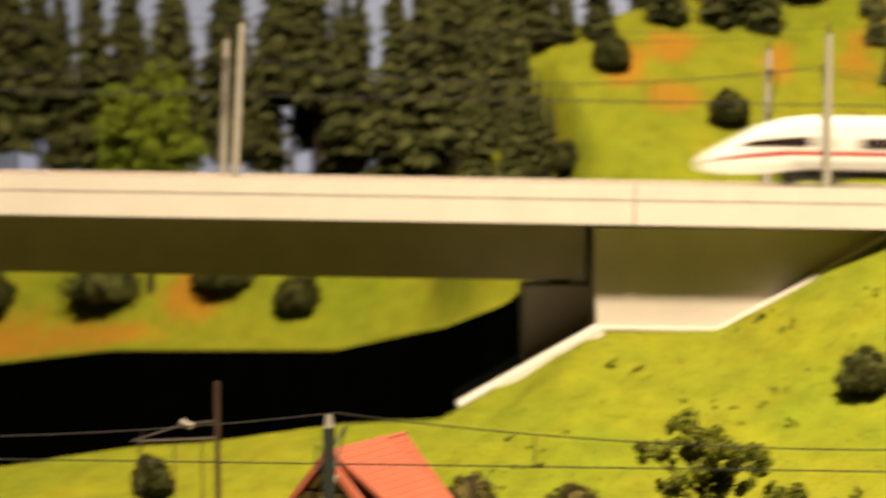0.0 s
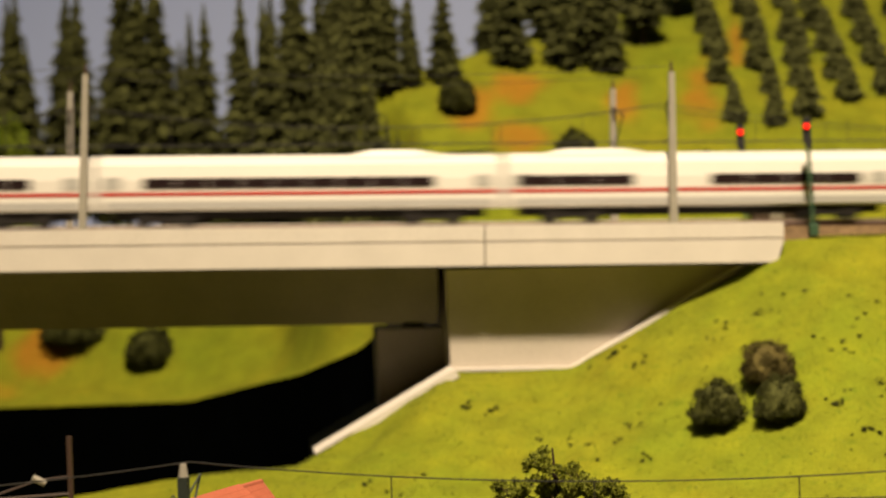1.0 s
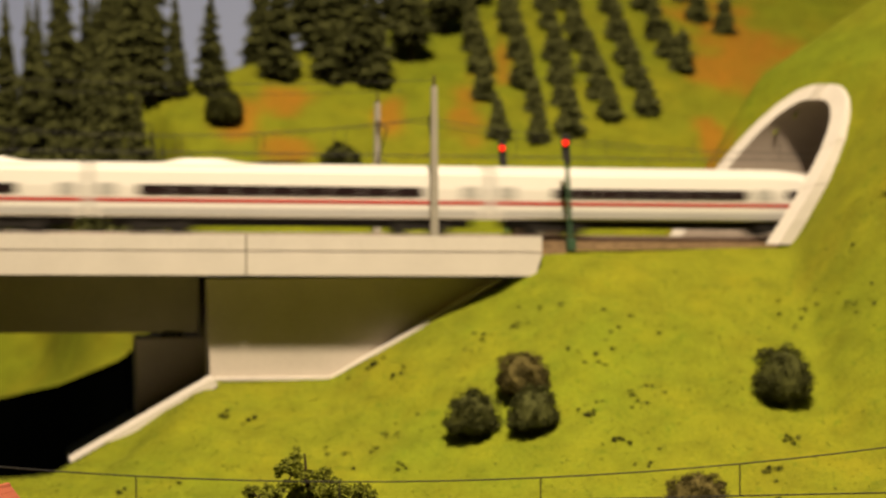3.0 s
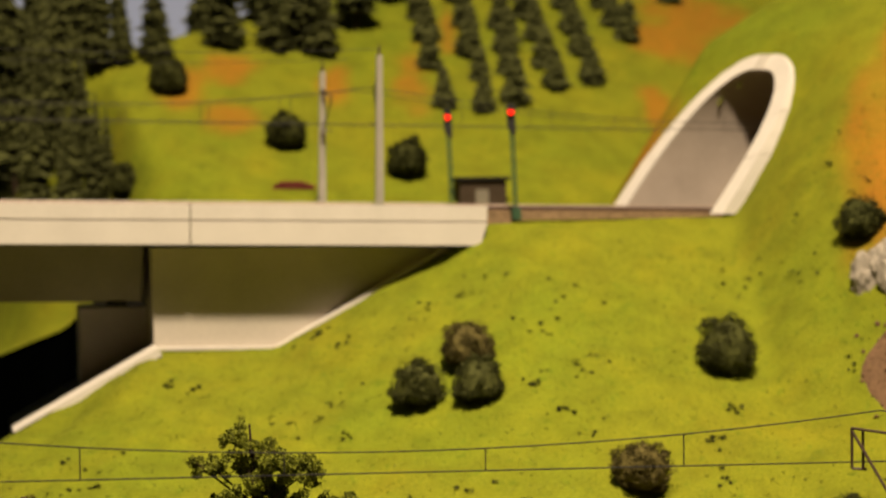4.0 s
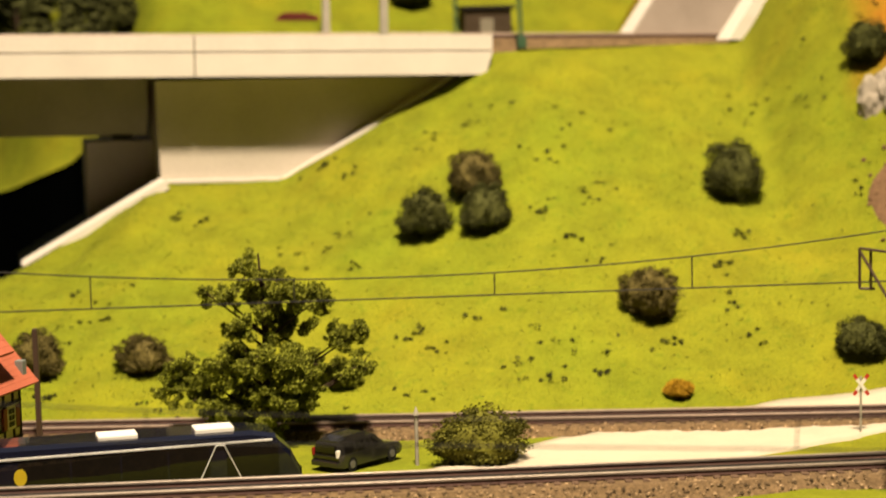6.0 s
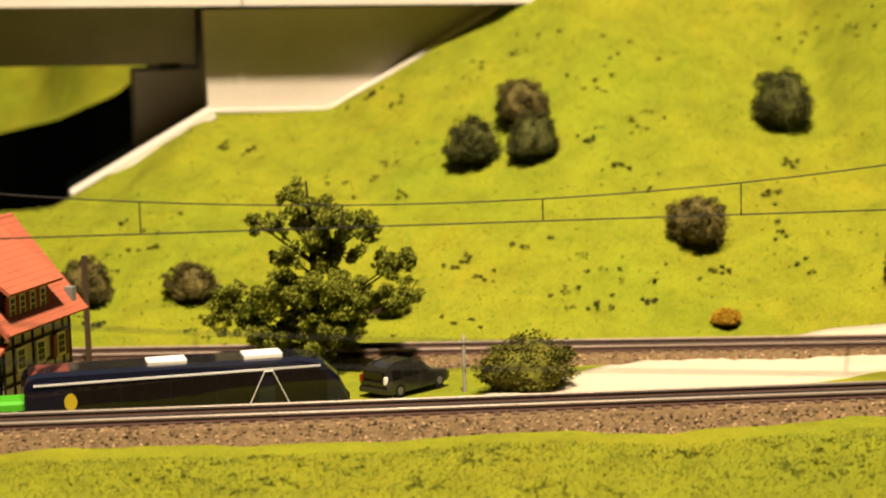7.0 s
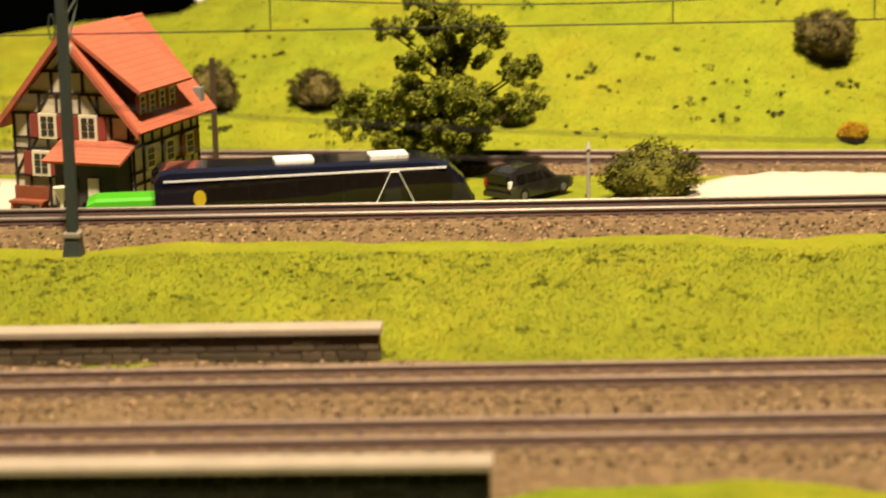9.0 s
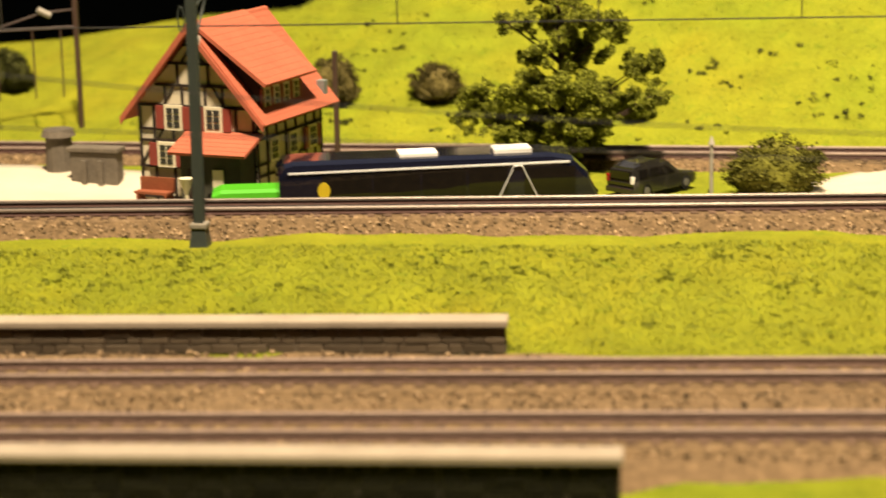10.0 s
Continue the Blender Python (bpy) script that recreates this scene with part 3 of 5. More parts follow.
# ---- road ----
def build_road():
    pts = [(-0.66, 0.965, 0.15), (-0.45, 0.965, 0.16), (-0.33, 0.955, 0.14), (-0.25, 0.890, 0.045), (-0.10, 0.884, 0.038), (-0.02, 0.909, 0.056), (0.05, 0.959, 0.080), (0.12, 1.018, 0.104), (0.18, 1.049, 0.088), (0.24, 1.067, 0.064), (0.33, 1.085, 0.06), (0.5, 1.10, 0.06)]
    k = np.linspace(0, len(pts) - 1, 140)
    arr = np.array(pts)
    xs, ys, ws = (np.interp(k, range(len(pts)), arr[:, i]) for i in range(3))
    dx, dy = np.gradient(xs), np.gradient(ys)
    ln = np.hypot(dx, dy)
    nx, ny = -dy / ln, dx / ln
    bm = bmesh.new()
    rows = []
    for i in range(len(k)):
        row = []
        for u in np.linspace(-0.5, 0.5, 13):
            x, y = xs[i] + nx[i] * ws[i] * u, ys[i] + ny[i] * ws[i] * u
            z = ground_z(x, y) + 0.0015
            if x > 0.02:
                z = max(z, 0.0030 * float(smoothstep(1.02, 1.05, y)) - 0.0035 * (1 - float(smoothstep(1.0, 1.05, y))))
            row.append(bm.verts.new((x, y, z)))
        for end in (0, -1):
            c = row[end].co
            edge = bm.verts.new((c.x, c.y, c.z - 0.008))
            row.insert(0, edge) if end == 0 else row.append(edge)
        rows.append(row)
    for a, b in zip(rows, rows[1:]):
        for j in range(14):
            bm.faces.new((a[j], a[j + 1], b[j + 1], b[j]))
    tagged(part("road", bm, ROAD, smooth=True), "pale cream lane crossing the branch line", "road", kind="structure")


build_road()


# ---- plants ----
def leaf_cloud(rng, centres, radii, per, size, flat=0.75):
    """Small bent leaves scattered over the skins of lumps: vertices and faces."""
    verts, faces = [], []
    for c, rad in zip(centres, radii):
        n = max(6 if per > 5 else 1, int(per * (rad / np.mean(radii)) ** 2))
        d = rng.normal(size=(n, 3))
        d /= np.linalg.norm(d, axis=1)[:, None]
        p = np.array(c) + d * rad * rng.uniform(0.55, 1.08, (n, 1)) * (1, 1, flat)
        for q in p:
            a = rng.normal(size=3)
            a /= np.linalg.norm(a)
            b = np.cross(a, rng.normal(size=3))
            b /= np.linalg.norm(b)
            s = size * rng.uniform(0.6, 1.5)
            k = len(verts)
            verts += [q - a * s, q + b * s * 0.55 + (0, 0, s * 0.2), q + a * s, q - b * s * 0.55]
            faces.append((k, k + 1, k + 2, k + 3))
    return verts, faces


def bush(x, y, w, h, mat, label, seed, z=None, group="", leaf=0.00062, dense=1.0, name="bush", wide=1.0, ragged=0.10, belly=0.30):
    """A dome of leaf clumps, widest at the share belly of its height, with an uneven outline."""
    rng = np.random.RandomState(seed)
    z = ground_z(x, y) if z is None else z
    turn = rng.uniform(0, 360) if wide == 1.0 else 8
    t = thing(name, pose(x, y, z, 0, 0, turn) @ Matrix.Diagonal((wide, 1, 1, 1)), label, "bush", group)
    lean = rng.normal(0, 0.05, 2) * w

    def skin(d, k):
        up = d[2] > 0
        zz = h * (belly + (0.93 - belly) * d[2] * k) if up else h * (belly + (belly + 0.03) * d[2])
        f = zz / h
        return (d[0] * w * 0.53 * k + lean[0] * f, d[1] * w * 0.53 * k + lean[1] * f, zz)

    def uneven(d):
        q = Vector(d)
        return 0.92 + ragged * 1.6 * noise.noise(q * 1.7 + Vector((seed * 3.1, 0, 0))) + ragged * 0.9 * noise.noise(q * 4.5 + Vector((0, seed * 1.7, 0)))
    cs, rs = [], []
    for _ in range(70):
        d = rng.normal(size=3)
        d /= np.linalg.norm(d)
        cs.append(skin(d, uneven(d) * rng.uniform(0.72, 0.98)))
        rs.append(min(w, h) * rng.uniform(0.06, 0.13))
    v, f = leaf_cloud(rng, cs, rs, int(110 * dense), leaf)
    m = int(2600 * dense)
    shell = []
    for _ in range(m):
        d = rng.normal(size=3)
        d /= np.linalg.norm(d)
        shell.append(skin(d, uneven(d) * rng.uniform(0.86, 1.04) + (rng.uniform(0, ragged * 1.2) if rng.rand() < 0.08 else 0)))
    v2, f2 = leaf_cloud(rng, shell, [leaf] * m, 1, leaf)
    f += [tuple(i + len(v) for i in q) for q in f2]
    v += v2
    mesh_object("foliage", v, f, mat, t)
    bm = bmesh.new()
    bmesh.ops.create_icosphere(bm, subdivisions=2, radius=1.0)
    for q in bm.verts:
        d = q.co.normalized()
        q.co = Vector(skin(d, uneven(d) * 0.86))
    part("twig_core", bm, mat, t)
    bm = rod((0, 0, -0.004), (0, 0, h * 0.4), 0.0009, 6)
    part("stem", bm, BARK, t)
    return t


def spruce_mesh(h, r, seed, lower=0.06, taper=0.85):
    """Whorls of drooping boughs, each a bent spray with side twigs; the crown stays wide, then closes to a tip."""
    rng = np.random.RandomState(seed)
    verts, faces = [], []
    tiers = int(18 + h / 0.007)
    for i in range(tiers):
        f = i / (tiers - 1)
        z = h * (lower + (1 - lower) * f)
        rad = r * (1 - f) ** taper * (0.70 + 0.36 * ((tiers - i) % 4) / 3) * rng.uniform(0.88, 1.12) * min(1.0, 0.72 + 3 * f) + 0.0010
        k = int(8 + 11 * (1 - f))
        for j in range(k):
            a = rng.uniform(0, 6.28)
            rr = rad * rng.uniform(0.50, 1.15)
            droop = rr * rng.uniform(0.10, 0.5)
            z0 = z + rng.uniform(-0.5, 0.5) * h / tiers
            for da, kk in ((0.0, 1.0), (rng.uniform(0.25, 0.5), 0.8), (-rng.uniform(0.25, 0.5), 0.8)):
                c, s = math.cos(a + da), math.sin(a + da)
                q, wd = rr * kk, 0.0011 + rr * 0.10
                k0 = len(verts)
                verts += [(0.12 * q * c, 0.12 * q * s, z0 + 0.003), (0.66 * q * c - wd * s, 0.66 * q * s + wd * c, z0 - droop * 0.5 - 0.0012),
                          (q * c, q * s, z0 - droop * kk), (0.66 * q * c + wd * s, 0.66 * q * s - wd * c, z0 - droop * 0.5 - 0.0012), (0.6 * q * c, 0.6 * q * s, z0 + 0.0016 - droop * 0.3)]
                faces += [(k0, k0 + 1, k0 + 4), (k0 + 1, k0 + 2, k0 + 4), (k0 + 2, k0 + 3, k0 + 4), (k0 + 3, k0, k0 + 4)]
    return verts, faces


def spruce_kind(h, r, seed, lower, label, group, taper=0.85):
    t = thing("spruce_tree", pose(0, 0, -5), label, "tree", group)
    v, f = spruce_mesh(h, r, seed, lower, taper)
    mesh_object("crown", v, f, NEEDLE, t)
    part("trunk", rod((0, 0, -0.01), (0, 0, h * 0.97), 0.0022, 7, None, 0.0004), BARK, t)
    return t


def leafy_tree(x, y, h, w, mat, label, seed, leaf=0.0010, per=90, limbs=()):
    """Trunk, limbs and clumps of leaves; limbs give reach, height and size of each bough as shares of the height."""
    rng = np.random.RandomState(seed)
    t = thing("leafy_tree", pose(x, y, ground_z(x, y)), label, "tree")
    bm = bmesh.new()
    rod((0, 0, -0.004), (0.001, 0, h * 0.45), 0.0032, 9, bm, 0.0022)
    rod((0.001, 0, h * 0.45), (-0.02 * h, 0.001, h * 0.93), 0.0022, 8, bm, 0.0005)
    cs, rs = [], []
    for reach, up, size in limbs:
        depth = rng.uniform(-0.16, 0.16) if abs(reach) < 0.3 else rng.uniform(-0.06, 0.06)
        p = Vector((reach * h, depth * h, up * h))
        root = Vector((0, 0, max(h * 0.12, p.z - abs(reach) * h * 0.55 - 0.006)))
        rod(root, p, 0.0009, 5, bm, 0.0003)
        for k in range(34):
            g = rng.normal(size=3)
            g *= rng.uniform(0.05, 1.30) / np.linalg.norm(g)
            c = p + Vector((g[0], g[1], g[2] * 0.8)) * size * h
            cs.append(tuple(c))
            rs.append(size * h * rng.uniform(0.14, 0.44))
            rod(p, c, 0.00035, 4, bm, 0.00015)
    part("trunk", bm, BARK, t)
    v, f = leaf_cloud(rng, cs, rs, per, leaf, 0.8)
    mesh_object("crown", v, f, mat, t)
    return t


# ---- bushes on the near slope ----
SLOPE = "bushes on the near slope"
DARK = "dark green round bush on the sunny slope"
bush(-0.0180, 1.2530, 0.037, 0.030, LEAF_DARK, DARK, 1, group=SLOPE, belly=0.22)
bush(0.0122, 1.2770, 0.035, 0.029, LEAF_BROWN, "olive-brown round bush behind two darker ones", 2, group=SLOPE)
bush(0.0178, 1.2430, 0.0315, 0.031, LEAF_DARK, DARK, 3, group=SLOPE, belly=0.22)
bush(0.1689, 1.2685, 0.038, 0.039, LEAF_DARK, "large dense dark green bush alone on the slope", 4, group=SLOPE, ragged=0.07)
bush(0.1100, 1.1670, 0.034, 0.030, LEAF_BROWN, "ragged brown-olive bush on the lower slope", 5, group=SLOPE, ragged=0.17, belly=0.45)
bush(0.2600, 1.3150, 0.030, 0.030, LEAF_DARK, "dark bush on the ochre bank beside the tunnel", 6, group=SLOPE)
bush(-0.2345, 1.1515, 0.030, 0.029, LEAF_BROWN, "dark brownish bush at the foot of the slope", 7, group=SLOPE)
bush(-0.1745, 1.1440, 0.029, 0.024, LEAF_BROWN, "ragged brownish bush at the foot of the slope", 8, group=SLOPE, ragged=0.2)
bush(0.2216, 1.1245, 0.028, 0.023, LEAF_DARK, "dark bush near the level crossing", 9, group=SLOPE)
bush(0.0075, 0.966, 0.030, 0.030, LEAF_OLIVE, "wide olive green bush beside the lane", 10, wide=1.6, ragged=0.12)
bush(-0.441, 1.1995, 0.026, 0.028, LEAF_DARK, "dark bush behind the brown mast", 12, group=SLOPE)
bush(0.1165, 1.098, 0.015, 0.009, material("ochre_leaf", (0.36, 0.21, 0.014), 0.8, vary=0.3, bump=0, island=0.4), "small ochre tuft by the branch line", 13)
bush(-0.062, 1.120, 0.020, 0.016, LEAF_TREE, "small dark bush behind the tall tree", 15, group=SLOPE)

# ---- bushes behind the line ----
for i, (x, y, w) in enumerate(((-0.22, 1.6765, 0.032), (-0.2473, 1.6045, 0.030), (-0.1231, 1.627, 0.031), (-0.0305, 1.6075, 0.032))):
    bush(x, y, w, w * 0.95, LEAF_DARK, "dark green round bush on the hill behind the line", 30 + i, group="bushes on the hill", leaf=0.0011, dense=0.7)
for i, (x, y, w, h) in enumerate(((-0.4994, 1.7245, 0.040, 0.034), (-0.678, 1.735, 0.075, 0.035), (-0.571, 1.7425, 0.055, 0.025), (-0.79, 1.735, 0.06, 0.045))):
    bush(x, y, w, h, LEAF_DARK, "dark green bush on the far bank under the bridge", 40 + i, group="bushes on the far bank", leaf=0.0013, dense=0.7)

# ---- trees ----
BOUGHS = ((-0.06, 0.87, 0.086), (-0.04, 0.73, 0.116), (-0.21, 0.71, 0.086), (0.12, 0.76, 0.091), (0.25, 0.70, 0.096), (-0.10, 0.58, 0.076), (0.09, 0.58, 0.096), (-0.15, 0.41, 0.116), (0.00, 0.43, 0.106), (0.15, 0.41, 0.127), (0.27, 0.32, 0.111), (0.20, 0.25, 0.081), (0.38, 0.51, 0.081), (0.47, 0.55, 0.046), (0.47, 0.38, 0.071), (0.39, 0.32, 0.040), (-0.40, 0.38, 0.071), (-0.45, 0.28, 0.086), (-0.32, 0.25, 0.091), (-0.26, 0.14, 0.081), (-0.18, 0.18, 0.086), (-0.12, 0.25, 0.076), (-0.10, 0.10, 0.056), (0.03, 0.23, 0.106), (0.12, 0.14, 0.091), (0.05, 0.06, 0.060), (-0.30, 0.75, 0.028), (-0.19, 0.54, 0.040))
leafy_tree(-0.097, 1.034, 0.103, 0.100, LEAF_TREE, "tall dark green broadleaf tree beside the branch line", 60, leaf=0.00068, per=105, limbs=BOUGHS)
leafy_tree(-0.635, 1.74, 0.205, 0.090, LEAF_LIGHT, "light yellow-green leafy tree behind the bridge", 61, leaf=0.0016, per=60,
           limbs=((0.0, 0.90, 0.09), (-0.08, 0.80, 0.10), (0.09, 0.78, 0.10), (0.0, 0.70, 0.12), (-0.15, 0.66, 0.10), (0.15, 0.64, 0.10), (-0.06, 0.56, 0.11), (0.08, 0.53, 0.11), (-0.17, 0.47, 0.09), (0.17, 0.45, 0.09)))

FOREST = "spruces of the wood behind the bridge"
LABEL = "tall dark green spruce in the wood behind"
kinds = [spruce_kind(0.225, 0.034, 70, 0.24, LABEL, FOREST, 0.90), spruce_kind(0.205, 0.032, 71, 0.18, LABEL, FOREST, 0.95),
         spruce_kind(0.18, 0.033, 72, 0.06, LABEL, FOREST, 0.95), spruce_kind(0.24, 0.034, 73, 0.36, LABEL, FOREST, 0.82)]
rr = random.Random(8)
spots = []
for i in range(24):
    spots.append((-0.90 + i * 0.025 + rr.uniform(-0.008, 0.008), 1.88 + rr.uniform(-0.02, 0.04)))
for i in range(18):
    spots.append((-0.98 + i * 0.038 + rr.uniform(-0.012, 0.012), 2.00 + rr.uniform(-0.03, 0.05)))
spots += [(-0.322, 1.80), (-0.345, 1.84), (-0.375, 1.82), (-0.40, 1.80), (-0.43, 1.81)]
edge = [(-0.297, 1.655, 0.52), (-0.316, 1.680, 0.66), (-0.266, 1.640, 0.42), (-0.300, 1.650, 0.62), (-0.327, 1.662, 0.74), (-0.277, 1.655, 0.50), (-0.292, 1.672, 0.62), (-0.312, 1.69, 0.66), (-0.335, 1.70, 0.78), (-0.282, 1.70, 0.58), (-0.305, 1.73, 0.72), (-0.330, 1.79, 0.85), (-0.355, 1.83, 0.92), (-0.300, 1.76, 0.70), (-0.40, 1.84, 0.9), (-0.265, 1.71, 0.5), (-0.318, 1.75, 0.78)]
for x, y, k in edge:
    copy_thing(kinds[rr.choice((1, 2, 2))], pose(x, y, ground_z(x, y) - 0.010, 0, 0, rr.uniform(0, 360)) @ Matrix.Scale(k, 4))
for i, (x, y) in enumerate(spots):
    k = kinds[rr.choice((0, 0, 1, 2, 3))]
    copy_thing(k, pose(x, y, ground_z(x, y) - 0.004, rr.uniform(-2, 2), rr.uniform(-2, 2), rr.uniform(0, 360)) @ Matrix.Scale(rr.uniform(0.92, 1.2), 4))
CREST = "spruces on the hill crest"
for x, y, s in ((-0.238, 1.724, 0.52), (-0.184, 1.753, 0.62), (-0.205, 1.80, 0.6), (-0.140, 1.76, 0.62), (-0.120, 1.765, 0.66), (-0.106, 1.765, 0.62), (-0.13, 1.80, 0.7), (-0.076, 1.804, 0.62),
                (-0.157, 1.80, 0.6), (-0.048, 1.86, 0.62), (-0.09, 1.86, 0.7), (-0.17, 1.85, 0.7), (-0.02, 1.93, 0.6), (0.02, 1.96, 0.6)):
    o = copy_thing(kinds[rr.choice((1, 2))], pose(x, y, ground_z(x, y) - 0.004, 0, 0, rr.uniform(0, 360)) @ Matrix.Diagonal((s * 1.25, s * 1.25, s, 1)))
    tagged(o, "dark green spruce on the hill crest", group=CREST)
PLANT = "young spruces in planted rows"
young = [spruce_kind(0.037, 0.0130, 80, 0.04, "small dark green spruce in a planted row", PLANT, 0.40), spruce_kind(0.034, 0.0125, 81, 0.04, "small dark green spruce in a planted row", PLANT, 0.30)]
ROW_FEET = (((-0.0006, 1.711), (-0.0124, 1.766), (-0.0157, 1.804), (-0.0232, 1.842), (-0.0258, 1.8745), (-0.033, 1.905)), ((0.0316, 1.708), (0.0291, 1.7556), (0.0203, 1.79), (0.0178, 1.836), (0.012, 1.875), (0.008, 1.91)),
            ((0.0583, 1.722), (0.0531, 1.768), (0.0519, 1.7995), (0.0484, 1.836), (0.0451, 1.889), (0.041, 1.925)), ((0.0923, 1.75), (0.0848, 1.783), (0.0798, 1.825), (0.0717, 1.863), (0.0679, 1.888), (0.063, 1.93)),
            ((0.1248, 1.765), (0.1166, 1.809), (0.1128, 1.844), (0.1056, 1.886), (0.1008, 1.932)), ((0.1594, 1.843), (0.149, 1.865), (0.142, 1.90), (0.135, 1.945)), ((0.2056, 1.9256), (0.1841, 1.9416), (0.172, 1.975)))
for i, (x, y) in enumerate(foot for row in ROW_FEET for foot in row):
    copy_thing(young[i % 2], pose(x, y, ground_z(x, y) - 0.003, rr.uniform(-5, 5), rr.uniform(-5, 5), rr.uniform(0, 360)) @ Matrix.Scale(rr.uniform(0.85, 1.12), 4))
for k in kinds + young:
    for o in (*k.children_recursive, k):
        bpy.data.objects.remove(o)


def build_weeds():
    """Loose dark tufts strewn over the meadow."""
    rng = np.random.RandomState(90)
    verts, faces = [], []
    n = 0
    cx = cy = 0.0
    while n < 170:
        if n % 4 == 0:
            cx, cy = rng.uniform(-0.33, 0.33), rng.uniform(1.09, 1.40)
        x, y = cx + rng.normal(0, 0.010), cy + rng.normal(0, 0.010)
        if y < 1.088:
            n += 1
            continue
        if y > float(near_edge(x)) - 0.008:
            n += 1
            continue
        n += 1
        z = ground_z(x, y)
        s = rng.choice((0.0010, 0.0015, 0.0026), p=(0.55, 0.35, 0.10))
        k = len(verts)
        v, f = leaf_cloud(rng, [(x + rng.normal() * s, y + rng.normal() * s, z + s * 0.5) for _ in range(3)], [s] * 3, 9, 0.0007)
        verts += v
        faces += [tuple(i + k for i in q) for q in f]
    for x, y in ((-0.230, 1.239), (-0.207, 1.203), (-0.061, 1.240), (-0.021, 1.164), (-0.029, 1.159), (-0.011, 1.146), (0.069, 1.224), (0.169, 1.228), (0.196, 1.359), (0.051, 1.247), (-0.085, 1.377), (-0.070, 1.345), (-0.161, 1.317), (-0.176, 1.321), (0.156, 1.172), (0.050, 1.112), (0.077, 1.116), (0.118, 1.143), (0.155, 1.201), (-0.223, 1.121), (0.168, 1.143)):
        for _ in range(rng.randint(4, 8)):
            u, v = x + rng.normal(0, 0.0032), y + rng.normal(0, 0.0035)
            s, k = rng.uniform(0.0009, 0.0018), len(verts)
            lf, fc = leaf_cloud(rng, [(u, v, ground_z(u, v) + s * 0.7)], [s], 26, 0.0007)
            verts += lf
            faces += [tuple(i + k for i in q) for q in fc]
    for _ in range(360):
        if rng.rand() < 0.90:
            x, y = rng.uniform(-0.33, 0.30), rng.uniform(1.09, 1.40)
            y = min(y, float(near_edge(x)) - 0.006)
        else:
            x = rng.uniform(-0.33, 0.16)
            y = 0.70 + 0.08 * x + rng.uniform(0.002, 0.088)
        z, s, k = ground_z(x, y), rng.uniform(0.0005, 0.0009), len(verts)
        v, f = leaf_cloud(rng, [(x, y, z + s * 0.6)], [s], 7, 0.0005)
        verts += v
        faces += [tuple(i + k for i in q) for q in f]
    tagged(mesh_object("weed_tufts", verts, faces, LEAF_DARK), "small dark weed tufts strewn over the meadow", "weeds", kind="stuff")


build_weeds()


def build_tufts():
    """Olive grass tufts in loose clumps on the strip between the lines."""
    rng = np.random.RandomState(94)
    verts, faces = [], []
    for i in range(400):
        if i % 6 == 0:
            cx, cy = rng.uniform(-0.36, 0.28), rng.uniform(0.0, 1.0) ** 0.7 * 0.094
            s0 = rng.uniform(0.0006, 0.0017)
        x = cx + rng.normal(0, 0.009)
        y = 0.697 + 0.08 * x + min(0.094, max(0.0, cy + rng.normal(0, 0.004)))
        z, s, k = ground_z(x, y), s0 * rng.uniform(0.6, 1.3), len(verts)
        v, f = leaf_cloud(rng, [(x, y, z + s * 0.2)], [s * 1.6], 16, 0.0007, 0.22)
        verts += v
        faces += [tuple(i + k for i in q) for q in f]
    tagged(mesh_object("grass_tufts", verts, faces, TUFT), "olive grass tufts in clumps beside the ballast", "grass", kind="stuff")


build_tufts()


def build_fibres():
    """Short upright flock fibres on the near meadows."""
    rng = np.random.RandomState(91)
    m = 100000
    x = rng.uniform(-0.36, 0.28, m)
    y = np.where(rng.rand(m) < 0.60, 0.695 + 0.08 * x + rng.uniform(0, 0.095, m), rng.uniform(1.09, 1.40, m))
    y2 = np.minimum(y, near_edge(x) - 0.003)
    z = front_height(x, y2)
    a = rng.uniform(0, 6.28, m)
    h = rng.uniform(0.0004, 0.0014, m)
    lx, ly = rng.normal(0, 0.0009, m), rng.normal(0, 0.0009, m)
    w = 0.00030
    dx, dy = np.cos(a) * w, np.sin(a) * w
    v = np.stack([np.stack([x - dx, y2 - dy, z - 0.0003], 1), np.stack([x + dx, y2 + dy, z - 0.0003], 1), np.stack([x + lx, y2 + ly, z + h], 1)], 1).reshape(-1, 3)
    f = np.arange(3 * m).reshape(-1, 3)
    tagged(mesh_object("grass_fibres", v.tolist(), f.tolist(), BLADES), "short yellow-green grass fibres on the meadow", "grass", kind="stuff")


build_fibres()


# ---- the express train ----
def body_ring(w, z0, z1, n=7, tuck=0.9):
    """Half-rounded carriage section: skirt, side, rounded roof."""
    pts = [(-w * tuck, z0), (-w, z0 + 0.006), (-w, z0 + (z1 - z0) * 0.55)]
    for i in range(1, n):
        a = math.pi * i / n
        pts.append((-w * math.cos(a) * (1.0 if 0 < i < n else 1), z0 + (z1 - z0) * (0.62 + 0.38 * math.sin(a) ** 0.8)))
    pts += [(w, z0 + (z1 - z0) * 0.55), (w, z0 + 0.006), (w * tuck, z0)]
    return pts


def loft(rings):
    bm = bmesh.new()
    vs = [[bm.verts.new(p) for p in r] for r in rings]
    for a, b in zip(vs, vs[1:]):
        for i in range(len(a)):
            j = (i + 1) % len(a)
            bm.faces.new((a[i], a[j], b[j], b[i]))
    bm.faces.new(vs[0])
    bm.faces.new(vs[-1][::-1])
    return bm


ZF, ZR, HW = 0.0105, 0.0475, 0.0165     # skirt, roof, half width
CAR, HEAD_CAR = 0.270, 0.2886


